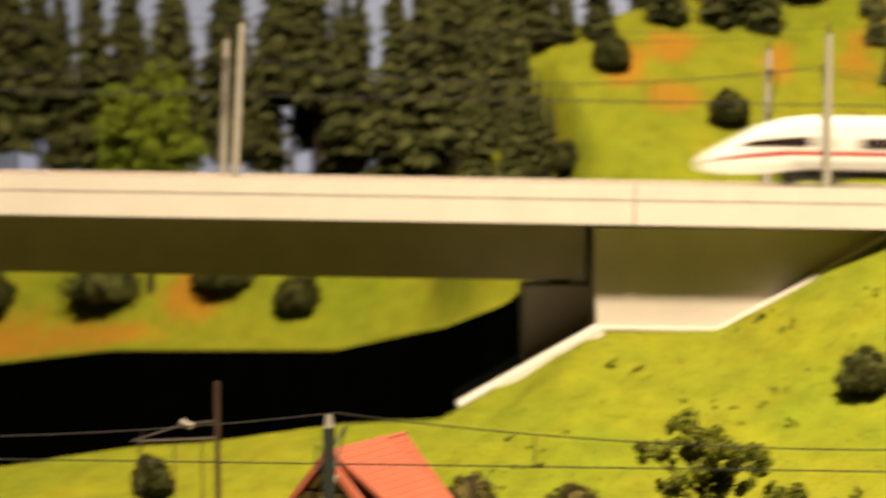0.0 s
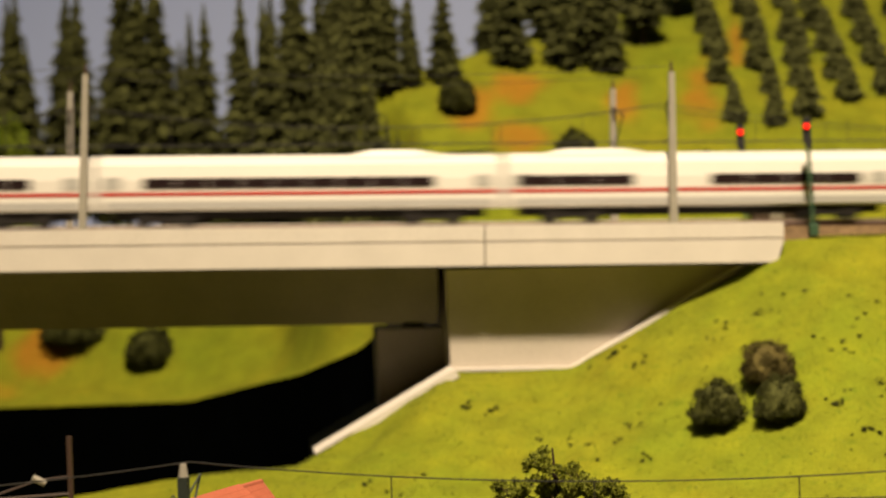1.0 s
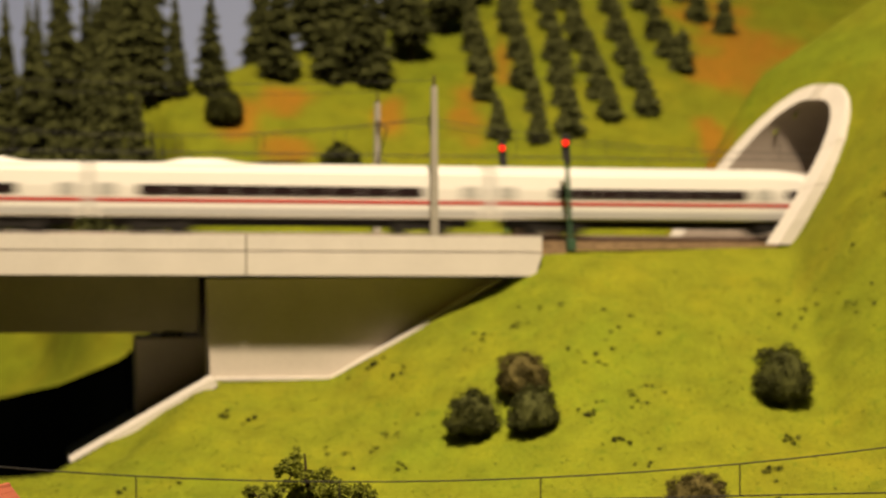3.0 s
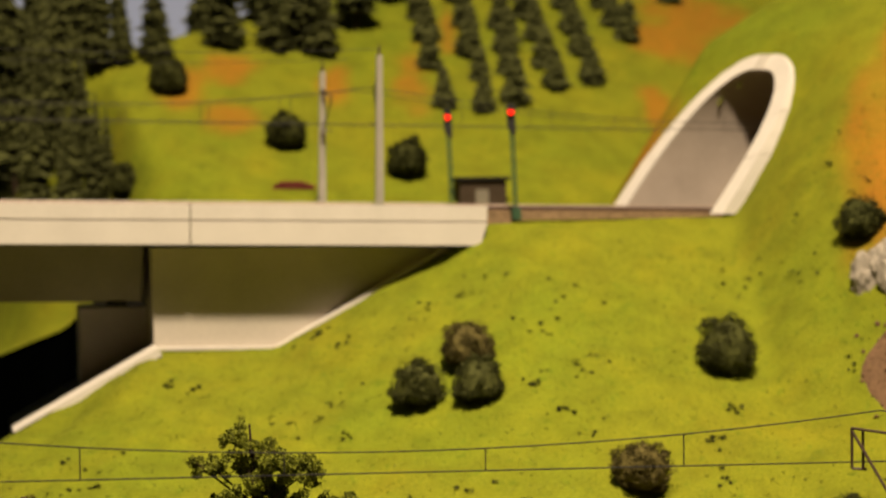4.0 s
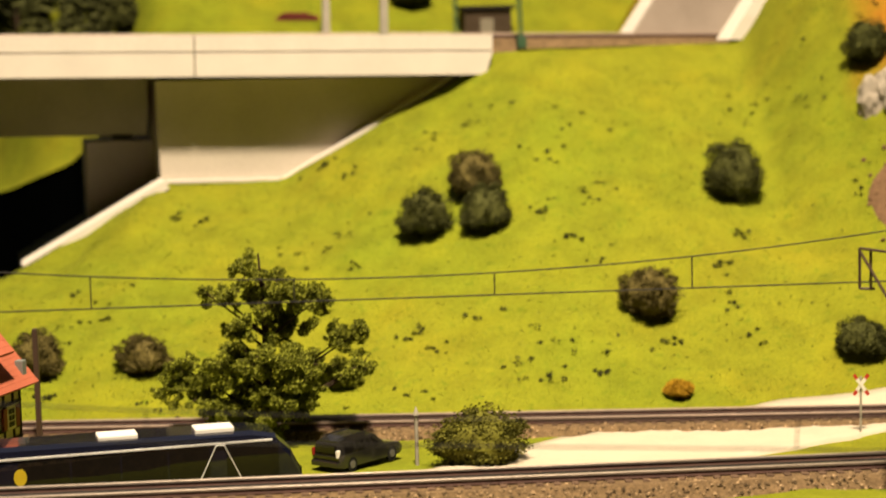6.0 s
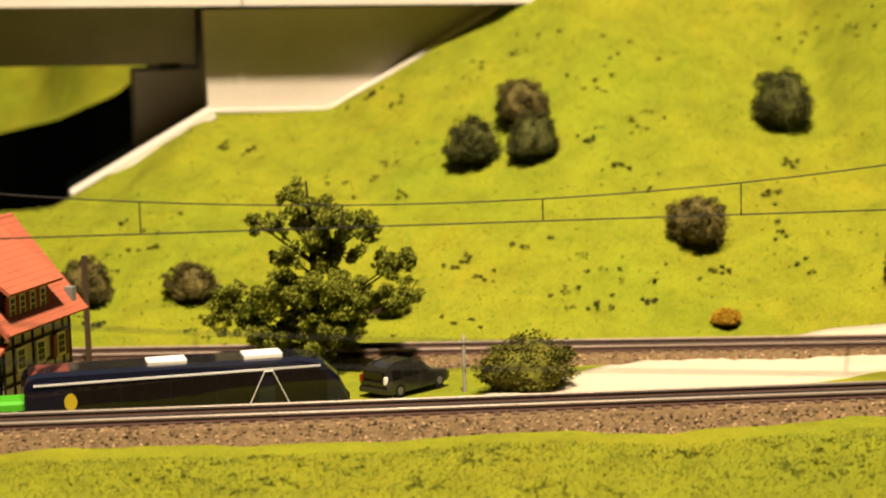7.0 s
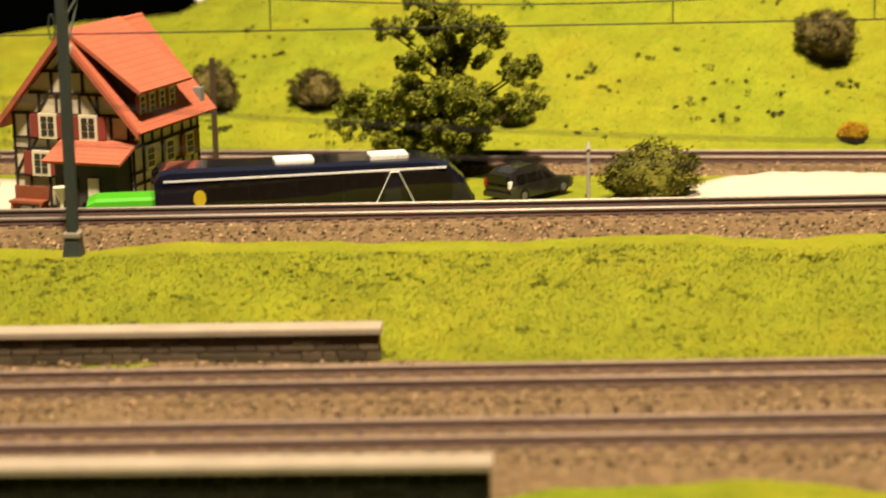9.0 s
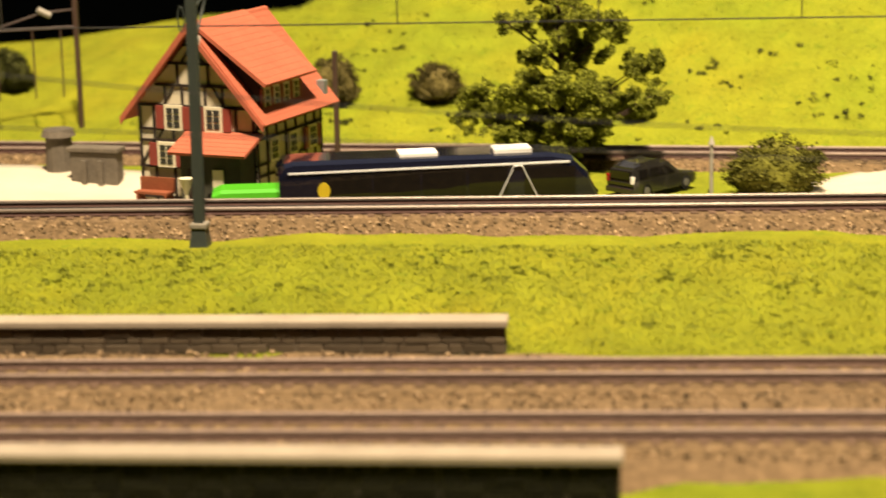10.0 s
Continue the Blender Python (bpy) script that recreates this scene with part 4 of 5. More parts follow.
def side_panel(x0, x1, z0, z1, y, depth=0.0005, bevel=0.0):
    return box(x0, x1, y - depth, y + depth, z0, z1, bevel)


NOSE = [(0.0, 0.28, 0.0105, 0.0165), (0.006, 0.50, 0.0080, 0.0215), (0.0215, 0.80, 0.0068, 0.0300), (0.041, 0.97, 0.0075, 0.0405), (0.058, 1.0, 0.0095, 0.0455), (0.075, 1.0, ZF, ZR), (0.30, 1.0, ZF, ZR)]


def nose_rings():
    return [(x, body_ring(HW * w, lo, hi)) for x, w, lo, hi in NOSE[:-1]]


def body_y(x, z):
    """Half width of the nose car at x from the tip and height z."""
    xs = [n[0] for n in NOSE]
    w, lo, hi = (np.interp(x, xs, [n[k] for n in NOSE]) for k in (1, 2, 3))
    q = (z - lo) / (hi - lo)
    if q <= 0.62:
        return HW * w
    return HW * w * math.cos(math.asin(min(1.0, ((q - 0.62) / 0.38) ** 1.25)))


def nose_patch(e, s, y, x0, x1, low, high, n=12):
    """A thin skin on the nose between two edges given as functions of 0..1."""
    bm = bmesh.new()
    rows = []
    for i in range(n + 1):
        f = i / n
        x = x0 + (x1 - x0) * f
        row = []
        for k in range(4):
            z = low(f) + (high(f) - low(f)) * k / 3
            row.append(bm.verts.new((e + s * x, y * (body_y(x, z) + 0.0005), z)))
        rows.append(row)
    for p, q in zip(rows, rows[1:]):
        for k in range(3):
            bm.faces.new((p[k], p[k + 1], q[k + 1], q[k]))
    return bm


def build_train():
    t = thing("express_train", BRIDGE, "white express train with a red stripe and dark window band", "train")
    x = 0.0
    for n in range(8):
        head, tail = n == 0, n == 7
        L = HEAD_CAR if head or tail else CAR
        x1 = x + L - 0.004
        rings = []
        if head:
            rings = [[(x + f, y, z) for y, z in r] for f, r in nose_rings()] + [[(x1, y, z) for y, z in body_ring(HW, ZF, ZR)]]
        elif tail:
            rings = [[(x, y, z) for y, z in body_ring(HW, ZF, ZR)]] + [[(x1 - f, y, z) for y, z in r] for f, r in reversed(nose_rings())]
        else:
            rings = [[(xx, y, z) for y, z in body_ring(HW, ZF, ZR)] for xx in (x, x1)]
        car = part("carriage", loft(rings), TRAIN_WHITE, t, smooth=False)
        # window band, stripe and doors on both flanks
        lo, hi = {0: (0.106, 0.246), 1: (0.030, 0.222), 2: (0.008, 0.2415), 3: (0.052, 0.243), 7: (0.042, 0.1825)}.get(n, (0.030, 0.222))
        a0, a1 = x + lo, x + hi
        gaps = (0.355, 0.53) if n == 2 else None
        for y in (-HW, HW):
            k = 9
            for i in range(k):
                if gaps and gaps[0] < (i + 0.5) / k < gaps[1]:
                    continue
                u0, u1 = a0 + (a1 - a0) * i / k + 0.0002, a0 + (a1 - a0) * (i + 1) / k - 0.0002
                part("window", side_panel(u0, u1, 0.0253, 0.0322, y), TRAIN_GLASS, car)
            s0, s1 = x + (0.055 if head else 0.001), x1 - (0.055 if tail else 0.001)
            part("stripe", side_panel(s0, s1, 0.0206, 0.0231, y, 0.0003), TRAIN_RED, car, "red stripe")
            part("skirt_band", side_panel(s0 + 0.004, s1 - 0.004, 0.0120, 0.0170, y, 0.00022), TRAIN_GREY, car)
            for d, wd in (((x + 0.004), 0.012) if not head else ((x + 0.079), 0.010), ((x1 - 0.018), 0.012) if not tail else ((x1 - 0.096), 0.012)):
                part("door", side_panel(d, d + wd, 0.0250, 0.0330, y, 0.0004), TRAIN_GREY, car)
        for head_end, e, s in ((head, x, 1), (tail, x1, -1)):
            if head_end:
                for y in (-1, 1):
                    bm = nose_patch(e, s, y, 0.026, 0.074, lambda f: 0.0262, lambda f: 0.0264 + 0.0066 * math.sqrt(f))
                    part("cab_window", bm, TRAIN_GLASS, car)
                    bm = nose_patch(e, s, y, 0.006, 0.056, lambda f: 0.0150 + 0.0056 * f ** 0.7, lambda f: 0.0158 + 0.0073 * f ** 0.7)
                    part("nose_stripe", bm, TRAIN_RED, car)
        if not tail:
            part("gangway", box(x1 - 0.0005, x1 + 0.0045, -HW * 0.85, HW * 0.85, 0.012, 0.045), TRAIN_GREY, car, "grey bellows gangway")
        fair = {1: (0.165, 0.23), 2: (0.025, 0.10), 3: (0.165, 0.23), 4: (0.045, 0.105), 5: (0.165, 0.23), 6: (0.045, 0.105)}.get(n)
        if fair:
            f0, f1 = fair
            rings = [[(x + f, y, z) for y, z in ((-0.011, 0.045), (-0.009, h), (0.009, h), (0.011, 0.045))] for f, h in ((f0, 0.0462), (f0 + 0.015, 0.0500), (f1 - 0.02, 0.0500), (f1, 0.0462))]
            part("roof_fairing", loft(rings), TRAIN_WHITE, car)
        if n in (1, 3, 6):
            p0 = x + (0.11 if n == 6 else 0.232)
            bm = bmesh.new()
            for y in (-0.006, 0.006):
                rod((p0, y, 0.048), (p0 + 0.030, y, 0.0495), 0.0007, 5, bm)
            rod((p0 + 0.030, -0.012, 0.0497), (p0 + 0.030, 0.012, 0.0497), 0.0007, 5, bm)
            part("pantograph", bm, UNDER, car, "folded dark pantograph")
        part("underframe", box(x + (0.07 if head else 0.01), x1 - (0.07 if tail else 0.01), -HW * 0.7, HW * 0.7, 0.0050, 0.0112), UNDER, car)
        for bx in (x + (0.075 if head else 0.045), x1 - (0.075 if tail else 0.045)):
            bog = box(bx - 0.020, bx + 0.020, -0.0135, 0.0135, 0.0035, 0.0105)
            for wx in (-0.014, 0.014):
                for y in (-0.0135, 0.0135):
                    rod((bx + wx, y - 0.001, 0.0052), (bx + wx, y + 0.001, 0.0052), 0.0052, 12, bog)
            part("bogie", bog, UNDER, car)
        x += L
    return t


express_train = build_train()


# ---- masts, wires and signals of the main line ----
def wire(bm, a, b, r=0.00022, sag=0.0, n=10):
    """One hanging wire as a single tube."""
    a, b = Vector(a), Vector(b)
    rings = []
    for i in range(n + 1):
        f = i / n
        p = a.lerp(b, f) - Vector((0, 0, sag * 4 * f * (1 - f)))
        rings.append([bm.verts.new(p + Vector((0, r * math.cos(k * 1.2566), r * math.sin(k * 1.2566)))) for k in range(5)])
    for p, q in zip(rings, rings[1:]):
        for k in range(5):
            bm.faces.new((p[k], p[(k + 1) % 5], q[(k + 1) % 5], q[k]))


def line_mast(x, y, h, side, lean, label):
    """A square concrete mast with a cantilever; side is +1 when the arm reaches away from the rim."""
    t = thing("catenary_mast", BRIDGE @ pose(x, y, -0.004, 0, lean, 0), label, "mast", "masts on the bridge")
    bm = bmesh.new()
    r0, r1 = 0.0026, 0.0018
    vs = [[bm.verts.new((a * r, b * r, z)) for a, b in ((-1, -1), (1, -1), (1, 1), (-1, 1))] for r, z in ((r0, 0), (r1, h))]
    for i in range(4):
        bm.faces.new((vs[0][i], vs[0][(i + 1) % 4], vs[1][(i + 1) % 4], vs[1][i]))
    bm.faces.new(vs[1])
    part("post", bm, MAST_GREY, t)
    part("top_insulator", rod((0, 0, h), (0, 0, h + 0.007), 0.0011, 8, None, 0.0006), MAST_BROWN, t)
    arm = bmesh.new()
    rod((0, 0, h * 0.86), (0.002, side * 0.030, h * 0.80), 0.0006, 6, arm)
    rod((0, 0, h * 0.55), (0.002, side * 0.030, h * 0.80), 0.0006, 6, arm)
    rod((0, 0, h * 0.58), (0.001, side * 0.036, h * 0.56), 0.0005, 6, arm)
    part("cantilever", arm, WIRE, t)
    for z in (0.86, 0.55):
        part("insulator", rod((0, side * 0.001, h * z), (0, side * 0.007, h * (z - 0.015)), 0.0013, 8), MAST_BROWN, t)
    return t


M_LABEL = "pale grey concrete catenary mast on the bridge edge"
for x, lean in ((-0.0449, -0.6), (-0.4316, 2.0), (-0.83, 0), (-1.22, 0)):
    line_mast(x, 0.0035, 0.104, 1, lean, M_LABEL)
    line_mast(x - 0.018, 0.1265, 0.099, -1, lean * 0.5, "pale grey concrete catenary mast on the far bridge edge")


def main_wires():
    t = thing("overhead_wires", BRIDGE, "thin dark catenary wires with droppers above the main line", "wires")
    spans = [(-1.22, -0.83), (-0.83, -0.4316), (-0.4316, -0.0449), (-0.0449, 0.40)]
    for y in (0.036, 0.090):
        for a, b in spans:
            bm = bmesh.new()
            wire(bm, (a, y, 0.055), (b, y, 0.055), 0.00028)
            part("contact_wire", bm, WIRE, t)
            bm = bmesh.new()
            wire(bm, (a, y, 0.080), (b, y, 0.080 if b < 0 else 0.068), 0.00025, 0.014)
            part("carrier_wire", bm, WIRE, t)
            for i in range(1, 7):
                f = i / 7
                bm = rod((a + (b - a) * f, y, 0.055), (a + (b - a) * f, y, 0.080 - 0.056 * f * (1 - f)), 0.00018, 4)
                part("dropper", bm, WIRE, t)
    for y in (0.0035, 0.1265):
        for a, b in spans[:3]:
            bm = bmesh.new()
            wire(bm, (a, y, 0.104), (b, y, 0.104), 0.0002, 0.006)
            part("feeder_wire", bm, WIRE, t)


main_wires()


def signal(x, y, z, h, lean, label):
    t = thing("railway_signal", LEVEL @ pose(x, y, z, 0, lean, 0), label, "signal", "red main signals")
    part("base", box(-0.003, 0.003, -0.003, 0.003, -0.004, 0.004, 0.0005), SIGNAL_GREEN, t)
    bm = bmesh.new()
    for a in (-0.0012, 0.0012):
        rod((a, 0, 0), (a, 0, h * 0.80), 0.0006, 6, bm)
    for i in range(14):
        z0 = h * (0.05 + 0.052 * i)
        rod((-0.0012 if i % 2 else 0.0012, 0, z0), (0.0012 if i % 2 else -0.0012, 0, z0 + h * 0.052), 0.0004, 5, bm)
    part("lattice_post", bm, SIGNAL_GREEN, t)
    part("head", prism([(-0.0030, h * 0.80), (0.0014, h * 0.72), (0.0024, h * 0.76), (0.0024, h * 0.99), (0.0014, h * 1.02), (-0.0014, h * 1.02), (-0.0028, h * 0.99)], 1, -0.0012, 0.0012), SIGNAL_BLACK, t, "black signal head")
    part("lamp", rod((-0.0008, -0.0012, h * 0.94), (-0.0008, -0.0030, h * 0.94), 0.0019, 12), RED_LAMP, t, "glowing red lamp")
    part("hood", rod((-0.0008, -0.0012, h * 0.965), (-0.0008, -0.0045, h * 0.965), 0.0006, 6), SIGNAL_BLACK, t)


signal(0.0493, 0.004, 0.1910, 0.0735, -2.2, "red signal on a green lattice post beside the track")
signal(0.0320, 0.120, 0.1910, 0.0735, -2.0, "red signal on a green lattice post beyond the track")


def build_hut():
    t = thing("trackside_hut", LEVEL @ pose(0.066, 0.172, 0.187), "small dark brown trackside hut with flat roof", "hut")
    part("wall", box(-0.018, 0.018, -0.010, 0.010, -0.004, 0.0265), material("brown_boards", (0.058, 0.0406, 0.0261), 0.85, vary=0.3, scale=90, bump=0.4), t)
    part("roof", box(-0.0205, 0.0205, -0.0125, 0.0125, 0.0265, 0.0295, 0.0006), UNDER, t)
    part("door", box(-0.006, 0.004, -0.0106, -0.0098, 0.0, 0.020), CONCRETE_GREY, t)
    t = thing("plank_stack", pose(-0.115, 1.575, ground_z(-0.115, 1.575), 0, 0, 8), "low stack of dull red planks on the grass", "planks")
    red = material("dull_red_wood", (0.139, 0.0348, 0.0261), 0.85, vary=0.3, scale=90, bump=0.3, each=0.3)
    for i in range(4):
        part("plank", box(-0.016 + 0.002 * i, 0.016 - 0.003 * i, -0.005, 0.005, 0.001 * i - 0.002, 0.001 * i + 0.001), red, t)


build_hut()


# ---- masts and wires of the near line ----
def near_mast():
    t = thing("steel_catenary_mast", pose(-0.2198, 0.780, 0.0150, 0, 0.4, 0), "dark green steel catenary mast on a concrete foot", "mast")
    bm = bmesh.new()
    rod((0, 0, -0.006), (0, 0, 0.0095), 0.0068, 4, bm, 0.0040)
    bmesh.ops.rotate(bm, verts=bm.verts, matrix=Matrix.Rotation(radians(45), 3, "Z"))
    part("foot", bm, MAST_DARK, t, "dark tapered foot")
    part("foot_cap", box(-0.0034, 0.0034, -0.0034, 0.0034, 0.0095, 0.0118, 0.0005), CONCRETE_GREY, t, "grey concrete cap")
    bm = box(-0.0019, 0.0019, -0.0021, -0.0015, 0.006, 0.104)
    box(-0.0019, 0.0019, 0.0015, 0.0021, 0.006, 0.104, 0, bm)
    box(-0.0004, 0.0004, -0.0016, 0.0016, 0.006, 0.104, 0, bm)
    part("post", bm, MAST_DARK, t)
    part("top_insulator", rod((0, 0, 0.104), (0, 0, 0.109), 0.0020, 10, None, 0.0012), MAST_GREY, t)
    bm = bmesh.new()
    rod((0, 0, 0.094), (0.001, 0.022, 0.102), 0.0005, 6, bm)
    rod((0, 0, 0.078), (0.001, 0.022, 0.102), 0.0005, 6, bm)
    rod((0, 0, 0.080), (-0.003, 0.022, 0.086), 0.0005, 6, bm)
    part("cantilever", bm, MAST_DARK, t)
    part("insulator", rod((0, 0.003, 0.080), (0.0002, 0.008, 0.084), 0.0013, 8), MAST_GREY, t)
    loop = bmesh.new()
    ring = [(-0.0042 + 0.0012 * math.cos(a), 0, 0.092 + 0.005 * math.sin(a)) for a in np.linspace(0, 6.28, 13)]
    for p, q in zip(ring, ring[1:]):
        rod(p, q, 0.00035, 5, loop)
    part("wire_loop", loop, MAST_DARK, t)
    t = thing("steel_catenary_mast", pose(0.172, 0.806, 0.018), "black steel catenary mast with a thick lower post", "mast")
    part("foot", box(-0.0045, 0.0045, -0.0045, 0.0045, -0.006, 0.006, 0.0008), CONCRETE_GREY, t)
    part("post", box(-0.0035, 0.0035, -0.003, 0.003, 0.005, 0.065, 0.0005), MAST_DARK, t)
    part("upper_post", box(-0.0014, 0.0014, -0.0014, 0.0014, 0.065, 0.100), MAST_DARK, t)
    bm = bmesh.new()
    for a, b in (((0, 0, 0.072), (-0.0135, 0.012, 0.098)), ((0, 0, 0.098), (-0.0135, 0.012, 0.099)), ((-0.0135, 0.012, 0.099), (-0.0135, 0.012, 0.083)), ((-0.0095, 0.010, 0.098), (-0.0095, 0.010, 0.083)), ((-0.0135, 0.012, 0.083), (-0.0080, 0.010, 0.083))):
        rod(a, b, 0.0006, 6, bm)
    part("cantilever", bm, MAST_BROWN, t)


near_mast()


def near_wires():
    t = thing("overhead_wires", pose(0, 0.815, 0, 0, 0, 4.6), "thin dark catenary wire pair above the near track", "wires")
    spans = ((-0.615, -0.2216), (-0.2216, 0.172), (0.172, 0.565))
    for a, b in spans:
        bm = bmesh.new()
        wire(bm, (a, 0, 0.1022), (b, 0, 0.1022), 0.00032)
        part("contact_wire", bm, WIRE, t)
        bm = bmesh.new()
        wire(bm, (a, 0, 0.1225), (b, 0, 0.1225), 0.00030, 0.0120, 20)
        part("carrier_wire", bm, WIRE, t)
        for i in range(1, 5):
            f = 0.2 * i
            part("dropper", rod((a + (b - a) * f, 0, 0.1022), (a + (b - a) * f, 0, 0.1225 - 0.048 * f * (1 - f)), 0.0003, 5), WIRE, t)
    t = thing("overhead_wires", pose(0, 0.630, 0, 0, 2.64, 3.2), "thin dark catenary wire pair above the dull tracks", "wires")
    for a, b in ((-0.80, -0.30), (-0.30, 0.30), (0.30, 0.80)):
        bm = bmesh.new()
        wire(bm, (a, 0, LOW_WIRE), (b, 0, LOW_WIRE), 0.0003)
        part("contact_wire", bm, WIRE, t)
        bm = bmesh.new()
        wire(bm, (a, 0, LOW_WIRE + 0.021), (b, 0, LOW_WIRE + 0.021), 0.0003, 0.0125, 20)
        part("carrier_wire", bm, WIRE, t)
        for i in range(1, 6):
            f = i / 6
            part("dropper", rod((a + (b - a) * f, 0, LOW_WIRE), (a + (b - a) * f, 0, LOW_WIRE + 0.021 - 0.05 * f * (1 - f)), 0.00025, 5), WIRE, t)


LOW_WIRE = 0.0812
near_wires()


def brown_mast(x, y, h, arm):
    t = thing("brown_mast", pose(x, y, ground_z(x, y)), "slim brown wooden mast beside the branch line", "mast", "brown masts")
    part("post", box(-0.0013, 0.0013, -0.0013, 0.0013, -0.004, h, 0.0002), MAST_BROWN, t)
    if arm:
        bm = bmesh.new()
        rod((0, 0, h * 0.64), (-0.040, -0.02, h * 0.64), 0.0007, 6, bm)
        rod((0, 0, h * 0.75), (-0.016, -0.01, h * 0.74), 0.0005, 6, bm)
        rod((-0.016, -0.01, h * 0.74), (-0.044, -0.02, h * 0.64), 0.0005, 6, bm)
        for k in (-0.04, -0.022, -0.008):
            rod((k, k * 0.5, h * 0.64), (k, k * 0.5, h * 0.20), 0.0005, 6, bm)
        part("cantilever", bm, MAST_BROWN, t)
        part("insulator", rod((-0.012, -0.008, h * 0.72), (-0.018, -0.011, h * 0.76), 0.0018, 8), MAST_GREY, t)


brown_mast(-0.377, 1.128, 0.089, True)
brown_mast(-0.2112, 1.030, 0.063, False)


def crossing_sign(x, y, h):
    t = thing("level_crossing_sign", pose(x, y, ground_z(x, y) + 0.001), "white and red crossed level crossing sign on a post", "sign")
    part("post", rod((0, 0, -0.002), (0, 0, h), 0.0006, 8), MAST_GREY, t)
    white, red = TRAIN_WHITE, TRAIN_RED
    for a in (35, -35):
        m = Matrix.Translation((0, -0.0008 if a > 0 else -0.0011, h * 0.86)) @ Matrix.Rotation(radians(a), 4, "Y")
        for lo, hi, mat in ((-0.0062, -0.0036, red), (-0.0036, 0.0036, white), (0.0036, 0.0062, red)):
            bm = box(-0.0008, 0.0008, -0.0002, 0.0002, lo, hi)
            bm.transform(m)
            part("board", bm, mat, t)


crossing_sign(0.197, 1.014, 0.028)


def small_post(x, y, h):
    t = thing("marker_post", pose(x, y, ground_z(x, y)), "thin grey wooden marker post with pointed top", "post")
    part("post", rod((0, 0, -0.003), (0, 0, h), 0.0009, 6), MAST_GREY, t)
    part("tip", rod((0, 0, h), (0, 0, h + 0.004), 0.0016, 6, None, 0.0002), MAST_GREY, t)


small_post(-0.021, 0.968, 0.024)


# ---- the half-timbered house ----
TILE = material("orange_roof_tiles", (0.34, 0.098, 0.055), 0.75, vary=0.14, scale=70, bump=0.2, fine=500)
TIMBER = material("dark_timber", (0.030, 0.022, 0.018), 0.8, vary=0.3, scale=150, bump=0.2)
INFILL = material("cream_plaster", (0.52, 0.46, 0.34), 0.85, vary=0.12, scale=60, bump=0.1)
SHUTTER = material("red_brown_shutter", (0.19, 0.03, 0.02), 0.65, vary=0.2, scale=120, bump=0.1)
FRAME = material("cream_window_frame", (0.58, 0.53, 0.38), 0.6, vary=0.08, scale=100, bump=0.05)
PANE = material("window_glass", (0.03, 0.03, 0.028), 0.25, vary=0.1, bump=0)
ANNEX = material("grey_green_boards", (0.0493, 0.0493, 0.0377), 0.8, vary=0.25, scale=120, bump=0.2)
HW_, HD, HE, HP = 0.0613, 0.0648, 0.0574, 0.0924
STOREY = 1.06


def roof_plane(name, pts, thick, mat, parent, tiles=0):
    """A thick slab over four corners (eave a, eave b, ridge b, ridge a), with raised tile courses."""
    a, b, c, d = (Vector(p) for p in pts)
    nrm = (b - a).cross(d - a).normalized()
    if nrm.z < 0:
        nrm = -nrm
    bm = bmesh.new()
    lo = [bm.verts.new(p) for p in (a, b, c, d)]
    hi = [bm.verts.new(p + nrm * thick) for p in (a, b, c, d)]
    for i in range(4):
        bm.faces.new((lo[i], lo[(i + 1) % 4], hi[(i + 1) % 4], hi[i]))
    bm.faces.new(hi)
    bm.faces.new(lo[::-1])
    r = part(name, bm, mat, parent)
    for i in range(tiles):
        f0, f1 = i / tiles, (i + 1) / tiles
        e0, e1 = a.lerp(d, f0), b.lerp(c, f0)
        g0, g1 = a.lerp(d, f1), b.lerp(c, f1)
        bm = bmesh.new()
        q = [e0 + nrm * thick, e1 + nrm * thick, g1 + nrm * thick, g0 + nrm * thick]
        h = [e0 + nrm * (thick + 0.0002), e1 + nrm * (thick + 0.0002), g1 + nrm * (thick + 0.0001), g0 + nrm * (thick + 0.0001)]
        vs = [bm.verts.new(p) for p in q] + [bm.verts.new(p) for p in h]
        for k in ((0, 1, 5, 4), (1, 2, 6, 5), (2, 3, 7, 6), (3, 0, 4, 7), (4, 5, 6, 7), (3, 2, 1, 0)):
            bm.faces.new([vs[j] for j in k])
        part("tile_course", bm, mat, r)
    return r


def house_window(t, m, w, h, shutters=True):
    """A cross-barred window in the plane y = 0 of m."""
    def put(name, bm, mat, parent):
        bm.transform(m)
        return part(name, bm, mat, parent)
    f = put("window", box(-w / 2 - 0.0011, w / 2 + 0.0011, -0.0012, 0.0004, -0.0011, h + 0.0011), FRAME, t)
    for i in (0, 1):
        for j in (0, 1, 2):
            x0 = -w / 2 + i * w / 2 + 0.0003
            z0 = h * j / 3 + 0.0003
            put("pane", box(x0, x0 + w / 2 - 0.0006, -0.0014, -0.0011, z0, z0 + h / 3 - 0.0006), PANE, f)
    if shutters:
        for s in (-1, 1):
            x0 = s * (w / 2 + 0.0014)
            put("shutter", box(min(x0, x0 + s * w * 0.55), max(x0, x0 + s * w * 0.55), -0.0014, -0.0002, -0.0005, h + 0.0005), SHUTTER, f)


PIPE = material("silver_chimney_sheet", (0.197, 0.22, 0.209), 0.5, 0.3, vary=0.15, scale=200, bump=0.1)


